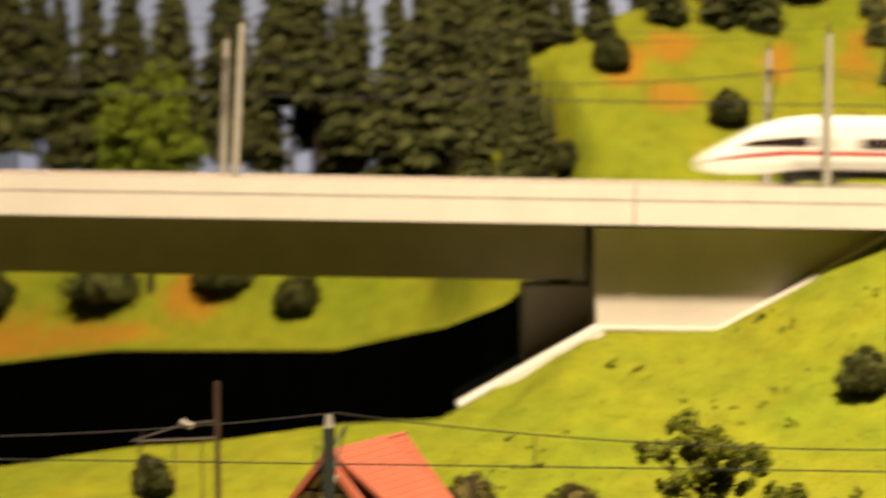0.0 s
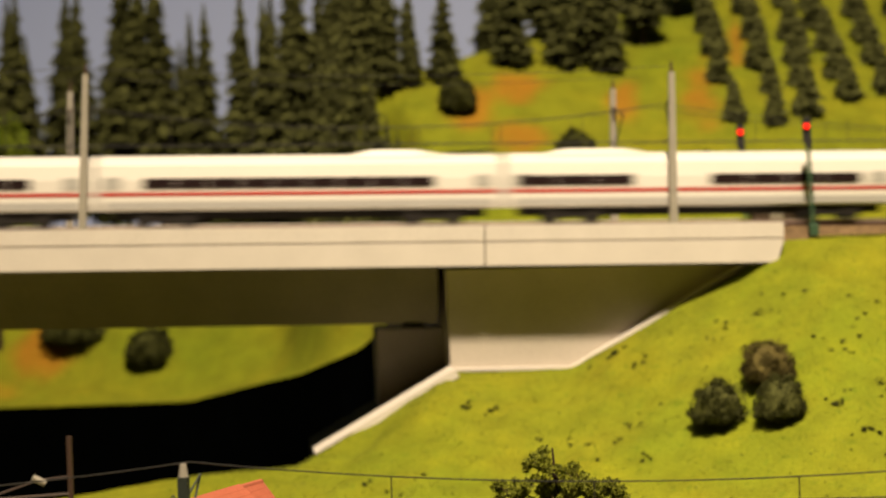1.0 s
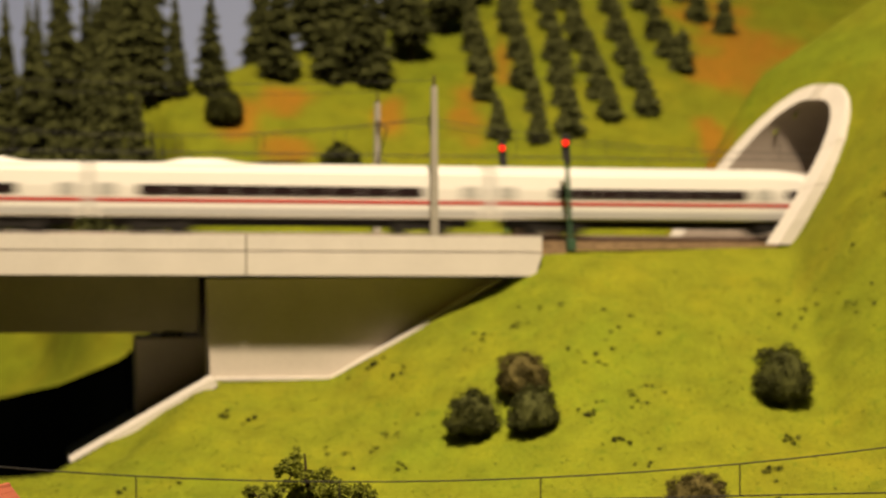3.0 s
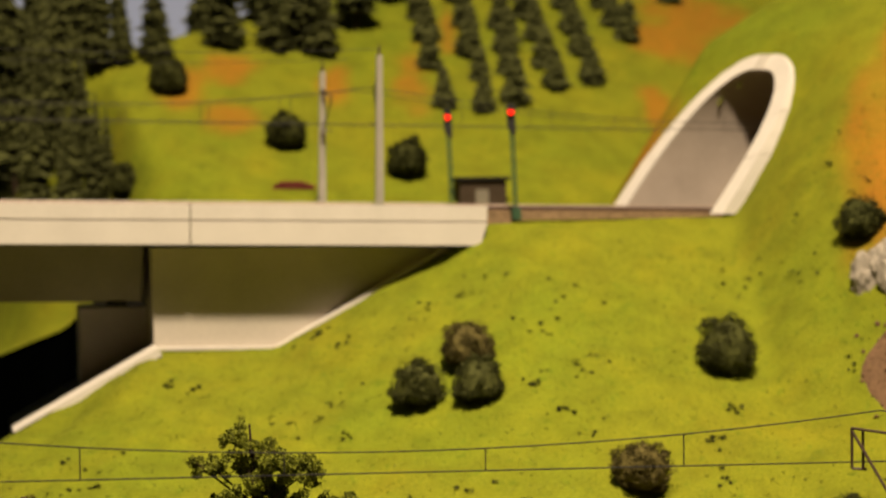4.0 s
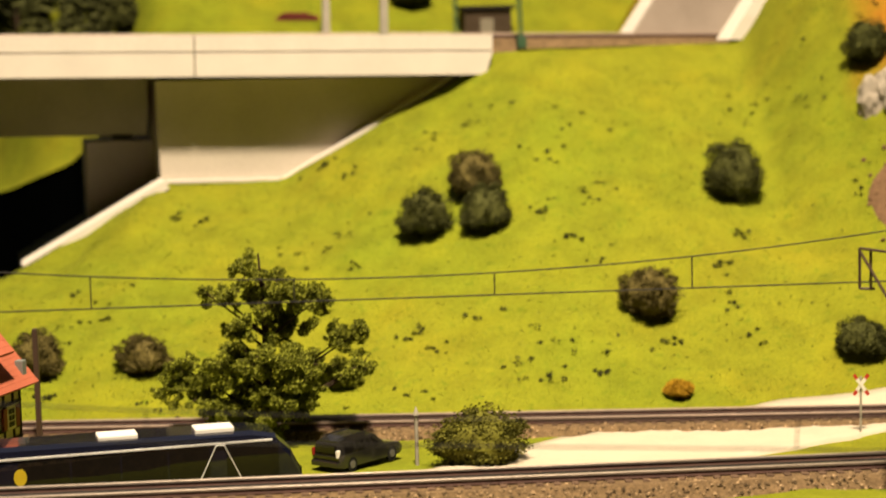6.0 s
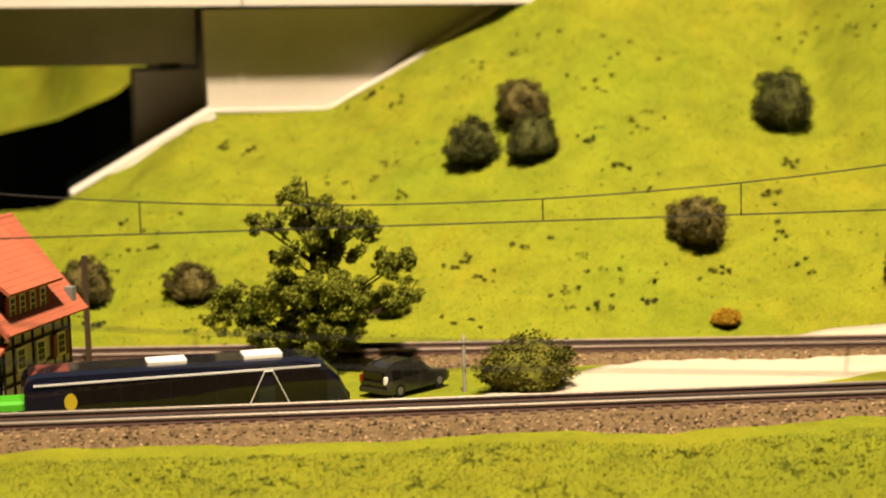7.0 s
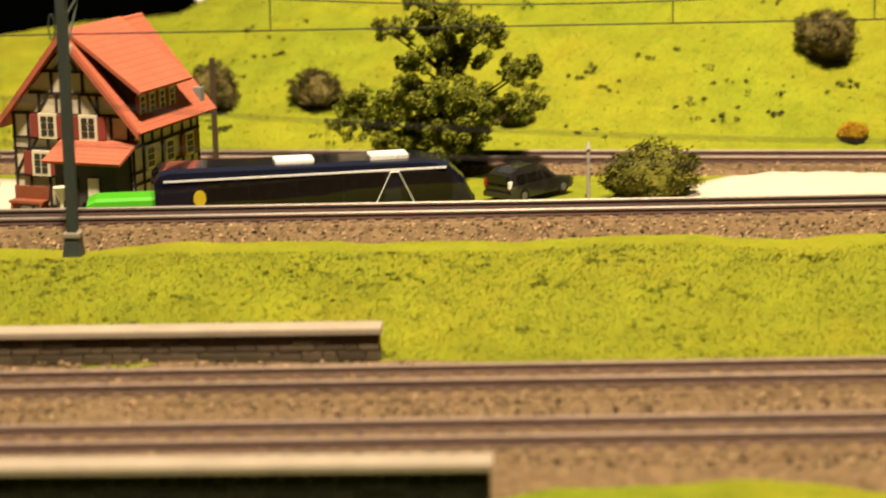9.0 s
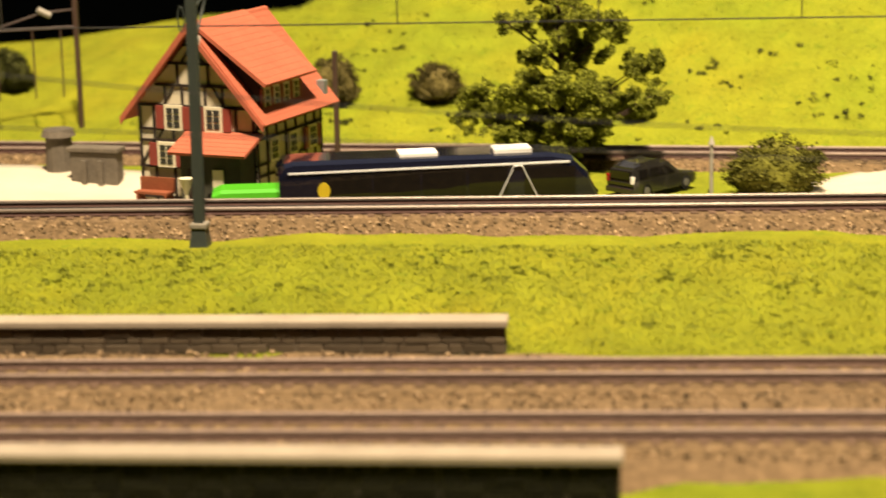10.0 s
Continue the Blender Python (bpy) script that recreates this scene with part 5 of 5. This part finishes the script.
def build_house():
    yaw = -16.0
    base = pose(-0.2244, 0.9040, -0.005, 0, 0, yaw) @ Matrix.Translation((-HW_, 0, 0))
    t = thing("timbered_house", base, "half-timbered house with orange tiled roof and red shutters", "house")
    body = prism([(0, -0.004), (HW_, -0.004), (HW_, HE), (HW_ / 2, HP - 0.003), (0, HE)], 1, 0, HD)
    part("wall", body, INFILL, t)
    # timber frame on the gable
    def beam(x0, z0, x1, z1, w=0.0012, y=-0.0007):
        z0, z1 = z0 * STOREY, z1 * STOREY
        d = Vector((x1 - x0, 0, z1 - z0))
        n = Vector((-d.z, 0, d.x)).normalized() * w / 2
        bm = bmesh.new()
        vs = []
        for yy in (y, 0.0004):
            for p in (Vector((x0, yy, z0)) + n, Vector((x1, yy, z1)) + n, Vector((x1, yy, z1)) - n, Vector((x0, yy, z0)) - n):
                vs.append(bm.verts.new(p))
        for q in ((0, 1, 2, 3), (7, 6, 5, 4), (0, 4, 5, 1), (1, 5, 6, 2), (2, 6, 7, 3), (3, 7, 4, 0)):
            bm.faces.new([vs[i] for i in q])
        return part("timber", bm, TIMBER, t)
    for z in (0.0015, 0.0130, 0.0265, 0.0380, 0.0430, 0.0535):
        beam(0, z, HW_, z)
    for z, k in ((0.0625, 0.68), (0.072, 0.45), (0.080, 0.16)):
        beam(HW_ / 2 * (1 - k), z, HW_ - HW_ / 2 * (1 - k), z)
    for x in (0.001, 0.0085, 0.0185, 0.030, 0.0415, 0.0515, HW_ - 0.001):
        beam(x, 0, x, HE / STOREY)
    for x in (0.015, 0.024, 0.036, 0.045):
        beam(x, 0.0535, x, 0.0625)
    for x in (0.022, 0.030, 0.038):
        beam(x, 0.0625, x, 0.072)
    for x0, z0, x1, z1 in ((0.001, 0.027, 0.008, 0.038), (0.059, 0.027, 0.052, 0.038), (0.010, 0.0385, 0.013, 0.0425), (0.022, 0.0385, 0.026, 0.0425), (0.038, 0.0385, 0.034, 0.0425), (0.050, 0.0385, 0.047, 0.0425), (0.024, 0.072, 0.030, 0.080), (0.036, 0.072, 0.030, 0.080), (0.014, 0.0535, 0.020, 0.0625), (0.046, 0.0535, 0.040, 0.0625)):
        beam(x0, z0, x1, z1, 0.0010)
    for x, z in ((0.0195, 0.0456), (0.0405, 0.0456), (0.0150, 0.0282)):
        house_window(t, Matrix.Translation((x, -0.0006, z + 0.001)), 0.0072, 0.0095)
    # timber and windows on the side
    side = Matrix.Translation((HW_, 0, 0)) @ Matrix.Rotation(radians(90), 4, "Z")
    def sbeam(y0, z0, y1, z1, w=0.0012):
        o = beam(y0, z0, y1, z1, w)
        o.data.transform(side)
    for z in (0.0015, 0.0125, 0.0240, 0.0290, 0.0400, 0.0450):
        sbeam(0, z, HD, z)
    for y in (0.001, 0.010, 0.019, 0.028, 0.038, 0.048, 0.057, HD - 0.001):
        sbeam(y, 0, y, HE / STOREY)
    for y in (0.0145, 0.033, 0.0525):
        house_window(t, side @ Matrix.Translation((y, -0.0006, 0.0318)), 0.0060, 0.0090, y > 0.05)
    # roof
    ov = 0.005
    ex, ez = HW_ + 0.0062, HE - 0.0081
    roof_plane("roof", ((ex, -ov, ez), (ex, HD + ov, ez), (HW_ / 2, HD + ov, HP), (HW_ / 2, -ov, HP)), 0.0018, TILE, t, 18)
    roof_plane("roof", ((-0.006, HD + ov, ez), (-0.006, -ov, ez), (HW_ / 2, -ov, HP), (HW_ / 2, HD + ov, HP)), 0.0018, TILE, t, 18)
    for s in (0, 1):
        bm = bmesh.new()
        x0 = -0.0065 if s else ex + 0.0005
        for y in (-ov - 0.0008, -ov + 0.0006):
            for p in ((x0, y, ez - 0.0015), (HW_ / 2, y, HP - 0.0015), (HW_ / 2, y, HP + 0.0016), (x0, y, ez + 0.0018)):
                bm.verts.new(p)
        bm.verts.ensure_lookup_table()
        for q in ((0, 1, 2, 3), (7, 6, 5, 4), (0, 4, 5, 1), (1, 5, 6, 2), (2, 6, 7, 3), (3, 7, 4, 0)):
            bm.faces.new([bm.verts[i] for i in q])
        part("verge_board", bm, TILE, t)
    part("ridge", rod((HW_ / 2, -ov, HP + 0.0012), (HW_ / 2, HD + ov, HP + 0.0012), 0.0016, 8), TILE, t)
    # long shed dormer on the side
    dx = HW_ + 0.0005
    d = part("dormer", prism([(HW_ / 2 + 0.004, 0.072), (dx, 0.052), (dx, 0.0690), (HW_ / 2 + 0.002, 0.0884)], 1, 0.003, 0.043), TIMBER, t)
    roof_plane("dormer_roof", ((dx + 0.006, -0.0025, 0.0672), (dx + 0.006, 0.0475, 0.0672), (HW_ / 2, 0.0475, HP + 0.0022), (HW_ / 2, -0.0025, HP + 0.0022)), 0.0016, TILE, t, 12)
    for y in (0.0085, 0.0175, 0.027, 0.0365):
        house_window(d, Matrix.Translation((dx, 0, 0)) @ Matrix.Rotation(radians(90), 4, "Z") @ Matrix.Translation((y, -0.0004, 0.0568)), 0.0036, 0.0082, True)
    # porch with a tiled roof and a bench below the window
    part("porch", box(0.0295, 0.0605, -0.014, 0.0, -0.004, 0.0385), ANNEX, t)
    roof_plane("porch_roof", ((0.0259, -0.0185, 0.0375), (0.0653, -0.0185, 0.0375), (0.0653, 0.0005, 0.0450), (0.0259, 0.0005, 0.0450)), 0.0012, TILE, t, 6)
    part("porch_window", box(0.0465, 0.0520, -0.0148, -0.0138, 0.0210, 0.0310), FRAME, t)
    part("porch_door", box(0.0335, 0.0415, -0.0146, -0.0138, -0.002, 0.0310), TIMBER, t)
    part("chimney", box(0.0612, 0.0654, 0.0610, 0.0650, 0.0500, 0.0615, 0.0003), PIPE, t)
    b = thing("garden_bench", base @ pose(0.012, -0.008, 0.0125), "orange-brown wooden garden bench by the house wall", "bench")
    wood = material("orange_wood", (0.197, 0.0522, 0.0174), 0.7, vary=0.25, scale=120, bump=0.2)
    part("seat", box(-0.009, 0.009, -0.004, 0.002, 0.0045, 0.0056), wood, b)
    part("backrest", box(-0.009, 0.009, 0.0018, 0.0028, 0.0056, 0.0115), wood, b)
    for x in (-0.008, 0.007):
        part("leg", box(x, x + 0.001, -0.004, 0.0025, -0.0130, 0.0046), wood, b)
    g = thing("patio_table", base @ pose(0.0370, -0.022, 0.0125), "pale funnel-shaped garden ornament before the porch", "planter")
    part("cup", rod((0, 0, 0.008), (0, 0, 0.0155), 0.0008, 10, None, 0.0036), FRAME, g)
    part("stem", rod((0, 0, -0.0135), (0, 0, 0.008), 0.0008, 8), FRAME, g)


build_house()


def build_yard():
    stone = material("grey_yard_stone", (0.116, 0.0986, 0.0754), 0.9, vary=0.3, scale=120, bump=0.4)
    t = thing("stone_pillar", pose(-0.356, 1.022, -0.005), "grey round stone pillar with a flat cap", "pillar")
    part("shaft", rod((0, 0, -0.002), (0, 0, 0.024), 0.0075, 14, None, 0.0068), stone, t)
    part("cap", rod((0, 0, 0.024), (0, 0, 0.0275), 0.0090, 14, None, 0.0078), stone, t)
    t = thing("stone_trough", pose(-0.331, 1.005, -0.005, 0, 0, -8), "low grey stone trough wall in the yard", "trough")
    part("block", box(-0.013, 0.013, -0.004, 0.004, -0.002, 0.019, 0.0008), stone, t)
    part("rim", box(-0.0142, 0.0142, -0.0052, 0.0052, 0.019, 0.0215, 0.0005), stone, t)
    for x in (-0.006, 0.003):
        part("pilaster", box(x, x + 0.0028, -0.0062, -0.0039, -0.002, 0.015), stone, t)


build_yard()


# ---- road vehicles ----
BUS_BLUE = material("midnight_blue_paint", (0.005, 0.0055, 0.012), 0.10, vary=0.1, scale=30, bump=0.0, coat=0.6)
BUS_GLASS = material("smoked_bus_glass", (0.005, 0.0045, 0.004), 0.05, vary=0.2, scale=30, bump=0)
RIM = material("dull_wheel_rim", (0.16, 0.155, 0.15), 0.5, 0.5, vary=0.1, bump=0)
CHROME = material("silver_trim", (0.85, 0.85, 0.85), 0.4, 0.4, vary=0.05, bump=0)
YELLOW = material("yellow_print", (0.435, 0.319, 0.0116), 0.5, vary=0.05, bump=0)
WHITE = material("white_plastic", (0.68, 0.663, 0.612), 0.5, vary=0.05, scale=60, bump=0.05)
TYRE = material("black_rubber", (0.015, 0.015, 0.015), 0.8, vary=0.2, bump=0.2)
CAR_BLACK = material("black_car_paint", (0.014, 0.013, 0.012), 0.22, vary=0.15, scale=60, bump=0.02, coat=0.5)
CAR_GREEN = material("bright_green_paint", (0.058, 0.319, 0.0116), 0.4, vary=0.08, scale=60, bump=0.02)
LAMP_GLINT = material("glint_pale_lamp_cover", (0.75, 0.72, 0.68), 0.1, vary=0.1, bump=0)
LAMP_RED = material("red_tail_lamp", (0.203, 0.0116, 0.0087), 0.2, vary=0.1, bump=0)


def wheel(parent, x, y, r, w):
    o = part("wheel", rod((x, y - w / 2, r), (x, y + w / 2, r), r, 18), TYRE, parent)
    part("rim", rod((x, y - w / 2 - 0.0003, r), (x, y + w / 2 + 0.0003, r), r * 0.55, 12), RIM, o)


def build_bus():
    """Rear at x = 0, front at x = L; the near flank is at -y."""
    L, W, H = 0.140, 0.0146, 0.0415
    t = thing("coach_bus", pose(-0.2065, 0.864, -0.0045, 0, 0, 15.5), "midnight blue coach with yellow dots and white roof hatches", "bus")
    rings = []
    for x, w, zt in ((0.0, 0.93, H - 0.0045), (0.0025, 0.985, H - 0.0010), (0.006, 1.0, H), (0.118, 1.0, H - 0.0008), (0.128, 1.0, H - 0.0028), (0.134, 0.98, H - 0.0085), (0.138, 0.96, H - 0.017), (L, 0.92, H - 0.024)):
        a = W * w
        rings.append([(x, -a, 0.004), (x, -a, zt * 0.55), (x, -a * 0.985, zt - 0.0042), (x, -a * 0.90, zt - 0.0014), (x, -a * 0.66, zt), (x, a * 0.66, zt), (x, a * 0.90, zt - 0.0014), (x, a * 0.985, zt - 0.0042), (x, a, zt * 0.55), (x, a, 0.004)])
    body = part("body", loft(rings), BUS_BLUE, t)
    for s in (-1, 1):
        y = s * (W - 0.0001)
        xs = [0.018, 0.040, 0.061, 0.081, 0.099]
        for a, b in zip(xs, xs[1:]):
            part("window", box(a + 0.0003, b - 0.0003, y - 0.0004, y + 0.0004, 0.0205, 0.0355), BUS_GLASS, body)
        part("window", box(0.106, 0.1285, y - 0.0004, y + 0.0004, 0.0195, 0.0350), BUS_GLASS, body)
        part("roof_trim", box(0.004, 0.126, s * W * 0.985 - 0.0005, s * W * 0.985 + 0.0005, 0.0366, 0.0374), CHROME, body)
        bm = bmesh.new()
        yy = s * (W + 0.0004)
        for p, q in (((0.093, 0.0190), (0.1015, 0.0362)), ((0.1015, 0.0362), (0.1050, 0.0362)), ((0.1050, 0.0362), (0.1150, 0.0150)), ((0.050, 0.0178), (0.093, 0.0190))):
            rod((p[0], yy, p[1]), (q[0], yy, q[1]), 0.00022, 6, bm)
        part("side_trim", bm, CHROME, body)
        for x, z, rx, rz in ((0.0190, 0.0292, 0.0027, 0.0036), (0.0450, 0.0200, 0.0030, 0.0032), (0.0295, 0.0175, 0.0045, 0.0035), (0.012, 0.0165, 0.004, 0.0035), (0.1065, 0.0185, 0.0022, 0.0018)):
            bm = bmesh.new()
            n = 16
            lo = [bm.verts.new((x + rx * math.cos(6.2832 * i / n), yy, z + rz * math.sin(6.2832 * i / n))) for i in range(n)]
            hi = [bm.verts.new((v.co.x, yy + s * 0.0003, v.co.z)) for v in lo]
            for i in range(n):
                bm.faces.new((lo[i], lo[(i + 1) % n], hi[(i + 1) % n], hi[i]))
            bm.faces.new(lo)
            bm.faces.new(hi[::-1])
            part("yellow_dot", bm, YELLOW, body, "yellow printed dot")
        for x in (0.036, 0.044, 0.112):
            wheel(body, x, s * (W - 0.002), 0.0056, 0.0034)
    for x in (0.0522, 0.0935):
        part("roof_hatch", box(x, x + 0.017, -0.0095, 0.0020, H - 0.0012, H + 0.0014, 0.0006), WHITE, body, "white roof hatch")
    part("windscreen", box(0.1365, 0.1390, -W * 0.80, W * 0.80, 0.0150, 0.0235), BUS_GLASS, body)


build_bus()


def build_car():
    t = thing("estate_car", pose(-0.0630, 0.9500, ground_z(-0.05, 0.96), 0, 0, 52) @ Matrix.Diagonal((0.88, 0.88, 0.90, 1)), "black estate car parked on the verge", "car")
    W = 0.0098
    prof = [(0.0, 0.0085, 0.0088, 0.94), (0.0012, 0.0030, 0.0150, 0.97), (0.004, 0.0026, 0.0158, 1.0), (0.030, 0.0026, 0.0165, 1.0), (0.037, 0.0026, 0.0110, 1.0), (0.0495, 0.0026, 0.0090, 0.97), (0.0525, 0.0040, 0.0070, 0.90)]
    rings = []
    for x, lo, hi, w in prof:
        a = W * w
        top = 0.80 if hi > 0.012 else 0.95
        mid = min(hi, 0.0100)
        rings.append([(x, -a, lo), (x, -a, mid * 0.96), (x, -a * top, hi), (x, a * top, hi), (x, a, mid * 0.96), (x, a, lo)])
    body = part("body", loft(rings), CAR_BLACK, t)
    roof = loft([[(x, -W * 0.76, z), (x, -W * 0.70, z + h), (x, W * 0.70, z + h), (x, W * 0.76, z)] for x, z, h in ((0.0030, 0.0152, 0.0012), (0.010, 0.0160, 0.0020), (0.024, 0.0164, 0.0020), (0.030, 0.0160, 0.0008))])
    part("roof", roof, CAR_BLACK, body)
    for s in (-1, 1):
        for a, b in ((0.005, 0.0125), (0.0135, 0.0215), (0.0225, 0.0315)):
            bm = bmesh.new()
            k = 0.0 if b < 0.03 else 0.004
            q = [(a, 0.985, 0.0108), (b + k * 0.6, 0.985, 0.0108), (b - k, 0.84, 0.0150), (a + 0.0006, 0.84, 0.0150)]
            vs = [bm.verts.new((x, s * W * y + s * 0.0003, z)) for x, y, z in q]
            ws = [bm.verts.new((x, s * W * y - s * 0.0006, z)) for x, y, z in q]
            bm.faces.new(vs)
            bm.faces.new(ws[::-1])
            for i in range(4):
                bm.faces.new((vs[i], vs[(i + 1) % 4], ws[(i + 1) % 4], ws[i]))
            part("side_window", bm, BUS_GLASS, body)
        for x in (0.0105, 0.0430):
            wheel(body, x, s * (W - 0.0012), 0.0038, 0.0024)
        # The lamp at -y is coloured pale to imitate a white glint.
        part("tail_lamp", box(-0.0006, 0.0016, s * W * 0.86 - 0.0008, s * W * 0.86 + 0.0008, 0.0085, 0.0125, 0.0003), LAMP_GLINT if s < 0 else LAMP_RED, body, "tail lamp, the one at -y coloured pale as a glint")
        part("roof_rail", rod((0.004, s * W * 0.66, 0.0180), (0.026, s * W * 0.66, 0.0186), 0.0003, 6), CAR_BLACK, body)
    part("rear_window", box(-0.0002, 0.0012, -W * 0.68, W * 0.68, 0.0106, 0.0146), BUS_GLASS, body)
    part("bumper", box(-0.0012, 0.0015, -W * 0.95, W * 0.95, 0.0034, 0.0062, 0.0004), CAR_BLACK, body)


build_car()


def build_van():
    t = thing("green_van", pose(-0.2385, 0.868, -0.0060, 0, 0, 11), "bright green van parked behind the coach", "van")
    W = 0.0098
    rings = []
    for x, lo, hi, w in ((0.0, 0.004, 0.0200, 0.94), (0.0022, 0.003, 0.0275, 0.98), (0.006, 0.003, 0.0290, 1.0), (0.040, 0.003, 0.0290, 1.0), (0.046, 0.003, 0.0180, 0.98), (0.052, 0.004, 0.0130, 0.92)):
        a = W * w
        rings.append([(x, -a, lo), (x, -a, min(hi, 0.017)), (x, -a * 0.90, hi - 0.0012), (x, -a * 0.7, hi), (x, a * 0.7, hi), (x, a * 0.90, hi - 0.0012), (x, a, min(hi, 0.017)), (x, a, lo)])
    body = part("body", loft(rings), CAR_GREEN, t)
    for s in (-1, 1):
        for a, b in ((0.004, 0.0135), (0.0155, 0.026), (0.028, 0.0375)):
            part("side_window", box(a, b, s * W * 0.96 - 0.0004, s * W * 0.96 + 0.0004, 0.0178, 0.0252), BUS_GLASS, body)
        for x in (0.011, 0.042):
            wheel(body, x, s * (W - 0.0012), 0.0042, 0.0026)
    part("rear_window", box(-0.0004, 0.0024, -W * 0.72, W * 0.72, 0.0178, 0.0250), BUS_GLASS, body)


build_van()


def build_rocks():
    """A pale outcrop and brown scree on the bank by the tunnel."""
    rng = random.Random(17)
    for i in range(7):
        x, y = 0.262 + rng.uniform(-0.007, 0.026), 1.276 + rng.uniform(-0.016, 0.012)
        bm = bmesh.new()
        bmesh.ops.create_icosphere(bm, subdivisions=3, radius=1.0)
        for v in bm.verts:
            k = 0.85 + 0.3 * abs(noise.noise(v.co * 1.9 + Vector((5, i, 1)))) + 0.25 * noise.noise(v.co * 1.2 + Vector((i * 3, 0, 0))) + 0.10 * noise.noise(v.co * 6 + Vector((0, i, 0)))
            v.co = Vector((v.co.x * 0.010 * k, v.co.y * 0.008 * k, v.co.z * 0.016 * k))
        r = part("rock", bm, ROCK)
        r.matrix_basis = pose(x, y, ground_z(x, y) + 0.002, 0, 0, rng.uniform(0, 180))
        tagged(r, "pale craggy rock jutting from the bank", "rock", "rocks on the bank")
    pts = []
    bm = bmesh.new()
    rings = []
    for j in range(9):
        ring = []
        for i in range(40):
            a = 2 * math.pi * i / 40
            k = (j + 0.4) / 8.4 * (1 + 0.22 * noise.noise(Vector((math.cos(a) * 1.4, math.sin(a) * 1.4, 7.0))))
            x, y = 0.269 + 0.026 * k * math.cos(a), 1.221 + 0.029 * k * math.sin(a)
            ring.append(bm.verts.new((x, y, ground_z(x, y) + (0.0011 if j < 8 else -0.0015))))
        rings.append(ring)
    bm.faces.new(rings[0])
    for p, q in zip(rings, rings[1:]):
        for i in range(40):
            bm.faces.new((p[i], q[i], q[(i + 1) % 40], p[(i + 1) % 40]))
    tagged(part("soil_patch", bm, SOIL, smooth=True), "bare reddish-brown soil below the rocks", "soil", kind="structure")
    for _ in range(170):
        x, y = rng.gauss(0.268, 0.009), rng.gauss(1.224, 0.012)
        pts.append((x, y, ground_z(x, y) + 0.0004))
    s = stones("scree", pts, 0.0016, 18, None)
    s.data.materials.clear()
    s.data.materials.append(SOIL)
    tagged(s, "brown scree spilling below the rocks", "scree")


build_rocks()


# ---- what moves ----
def motions():
    """The train runs left at a steady pace, then draws up out of view."""
    rows = [(0.0, -0.125), (0.3, -0.296), (1.0, -0.712), (2.5, -1.604), (3.0, -1.909), (4.0, -2.527), (4.5, -2.80), (5.5, -3.08), (7.0, -3.18), (10.0, -3.18)]
    walk(express_train, [(t, BRIDGE @ Matrix.Translation((x, 0.040, 0.0005))) for t, x in rows])


motions()
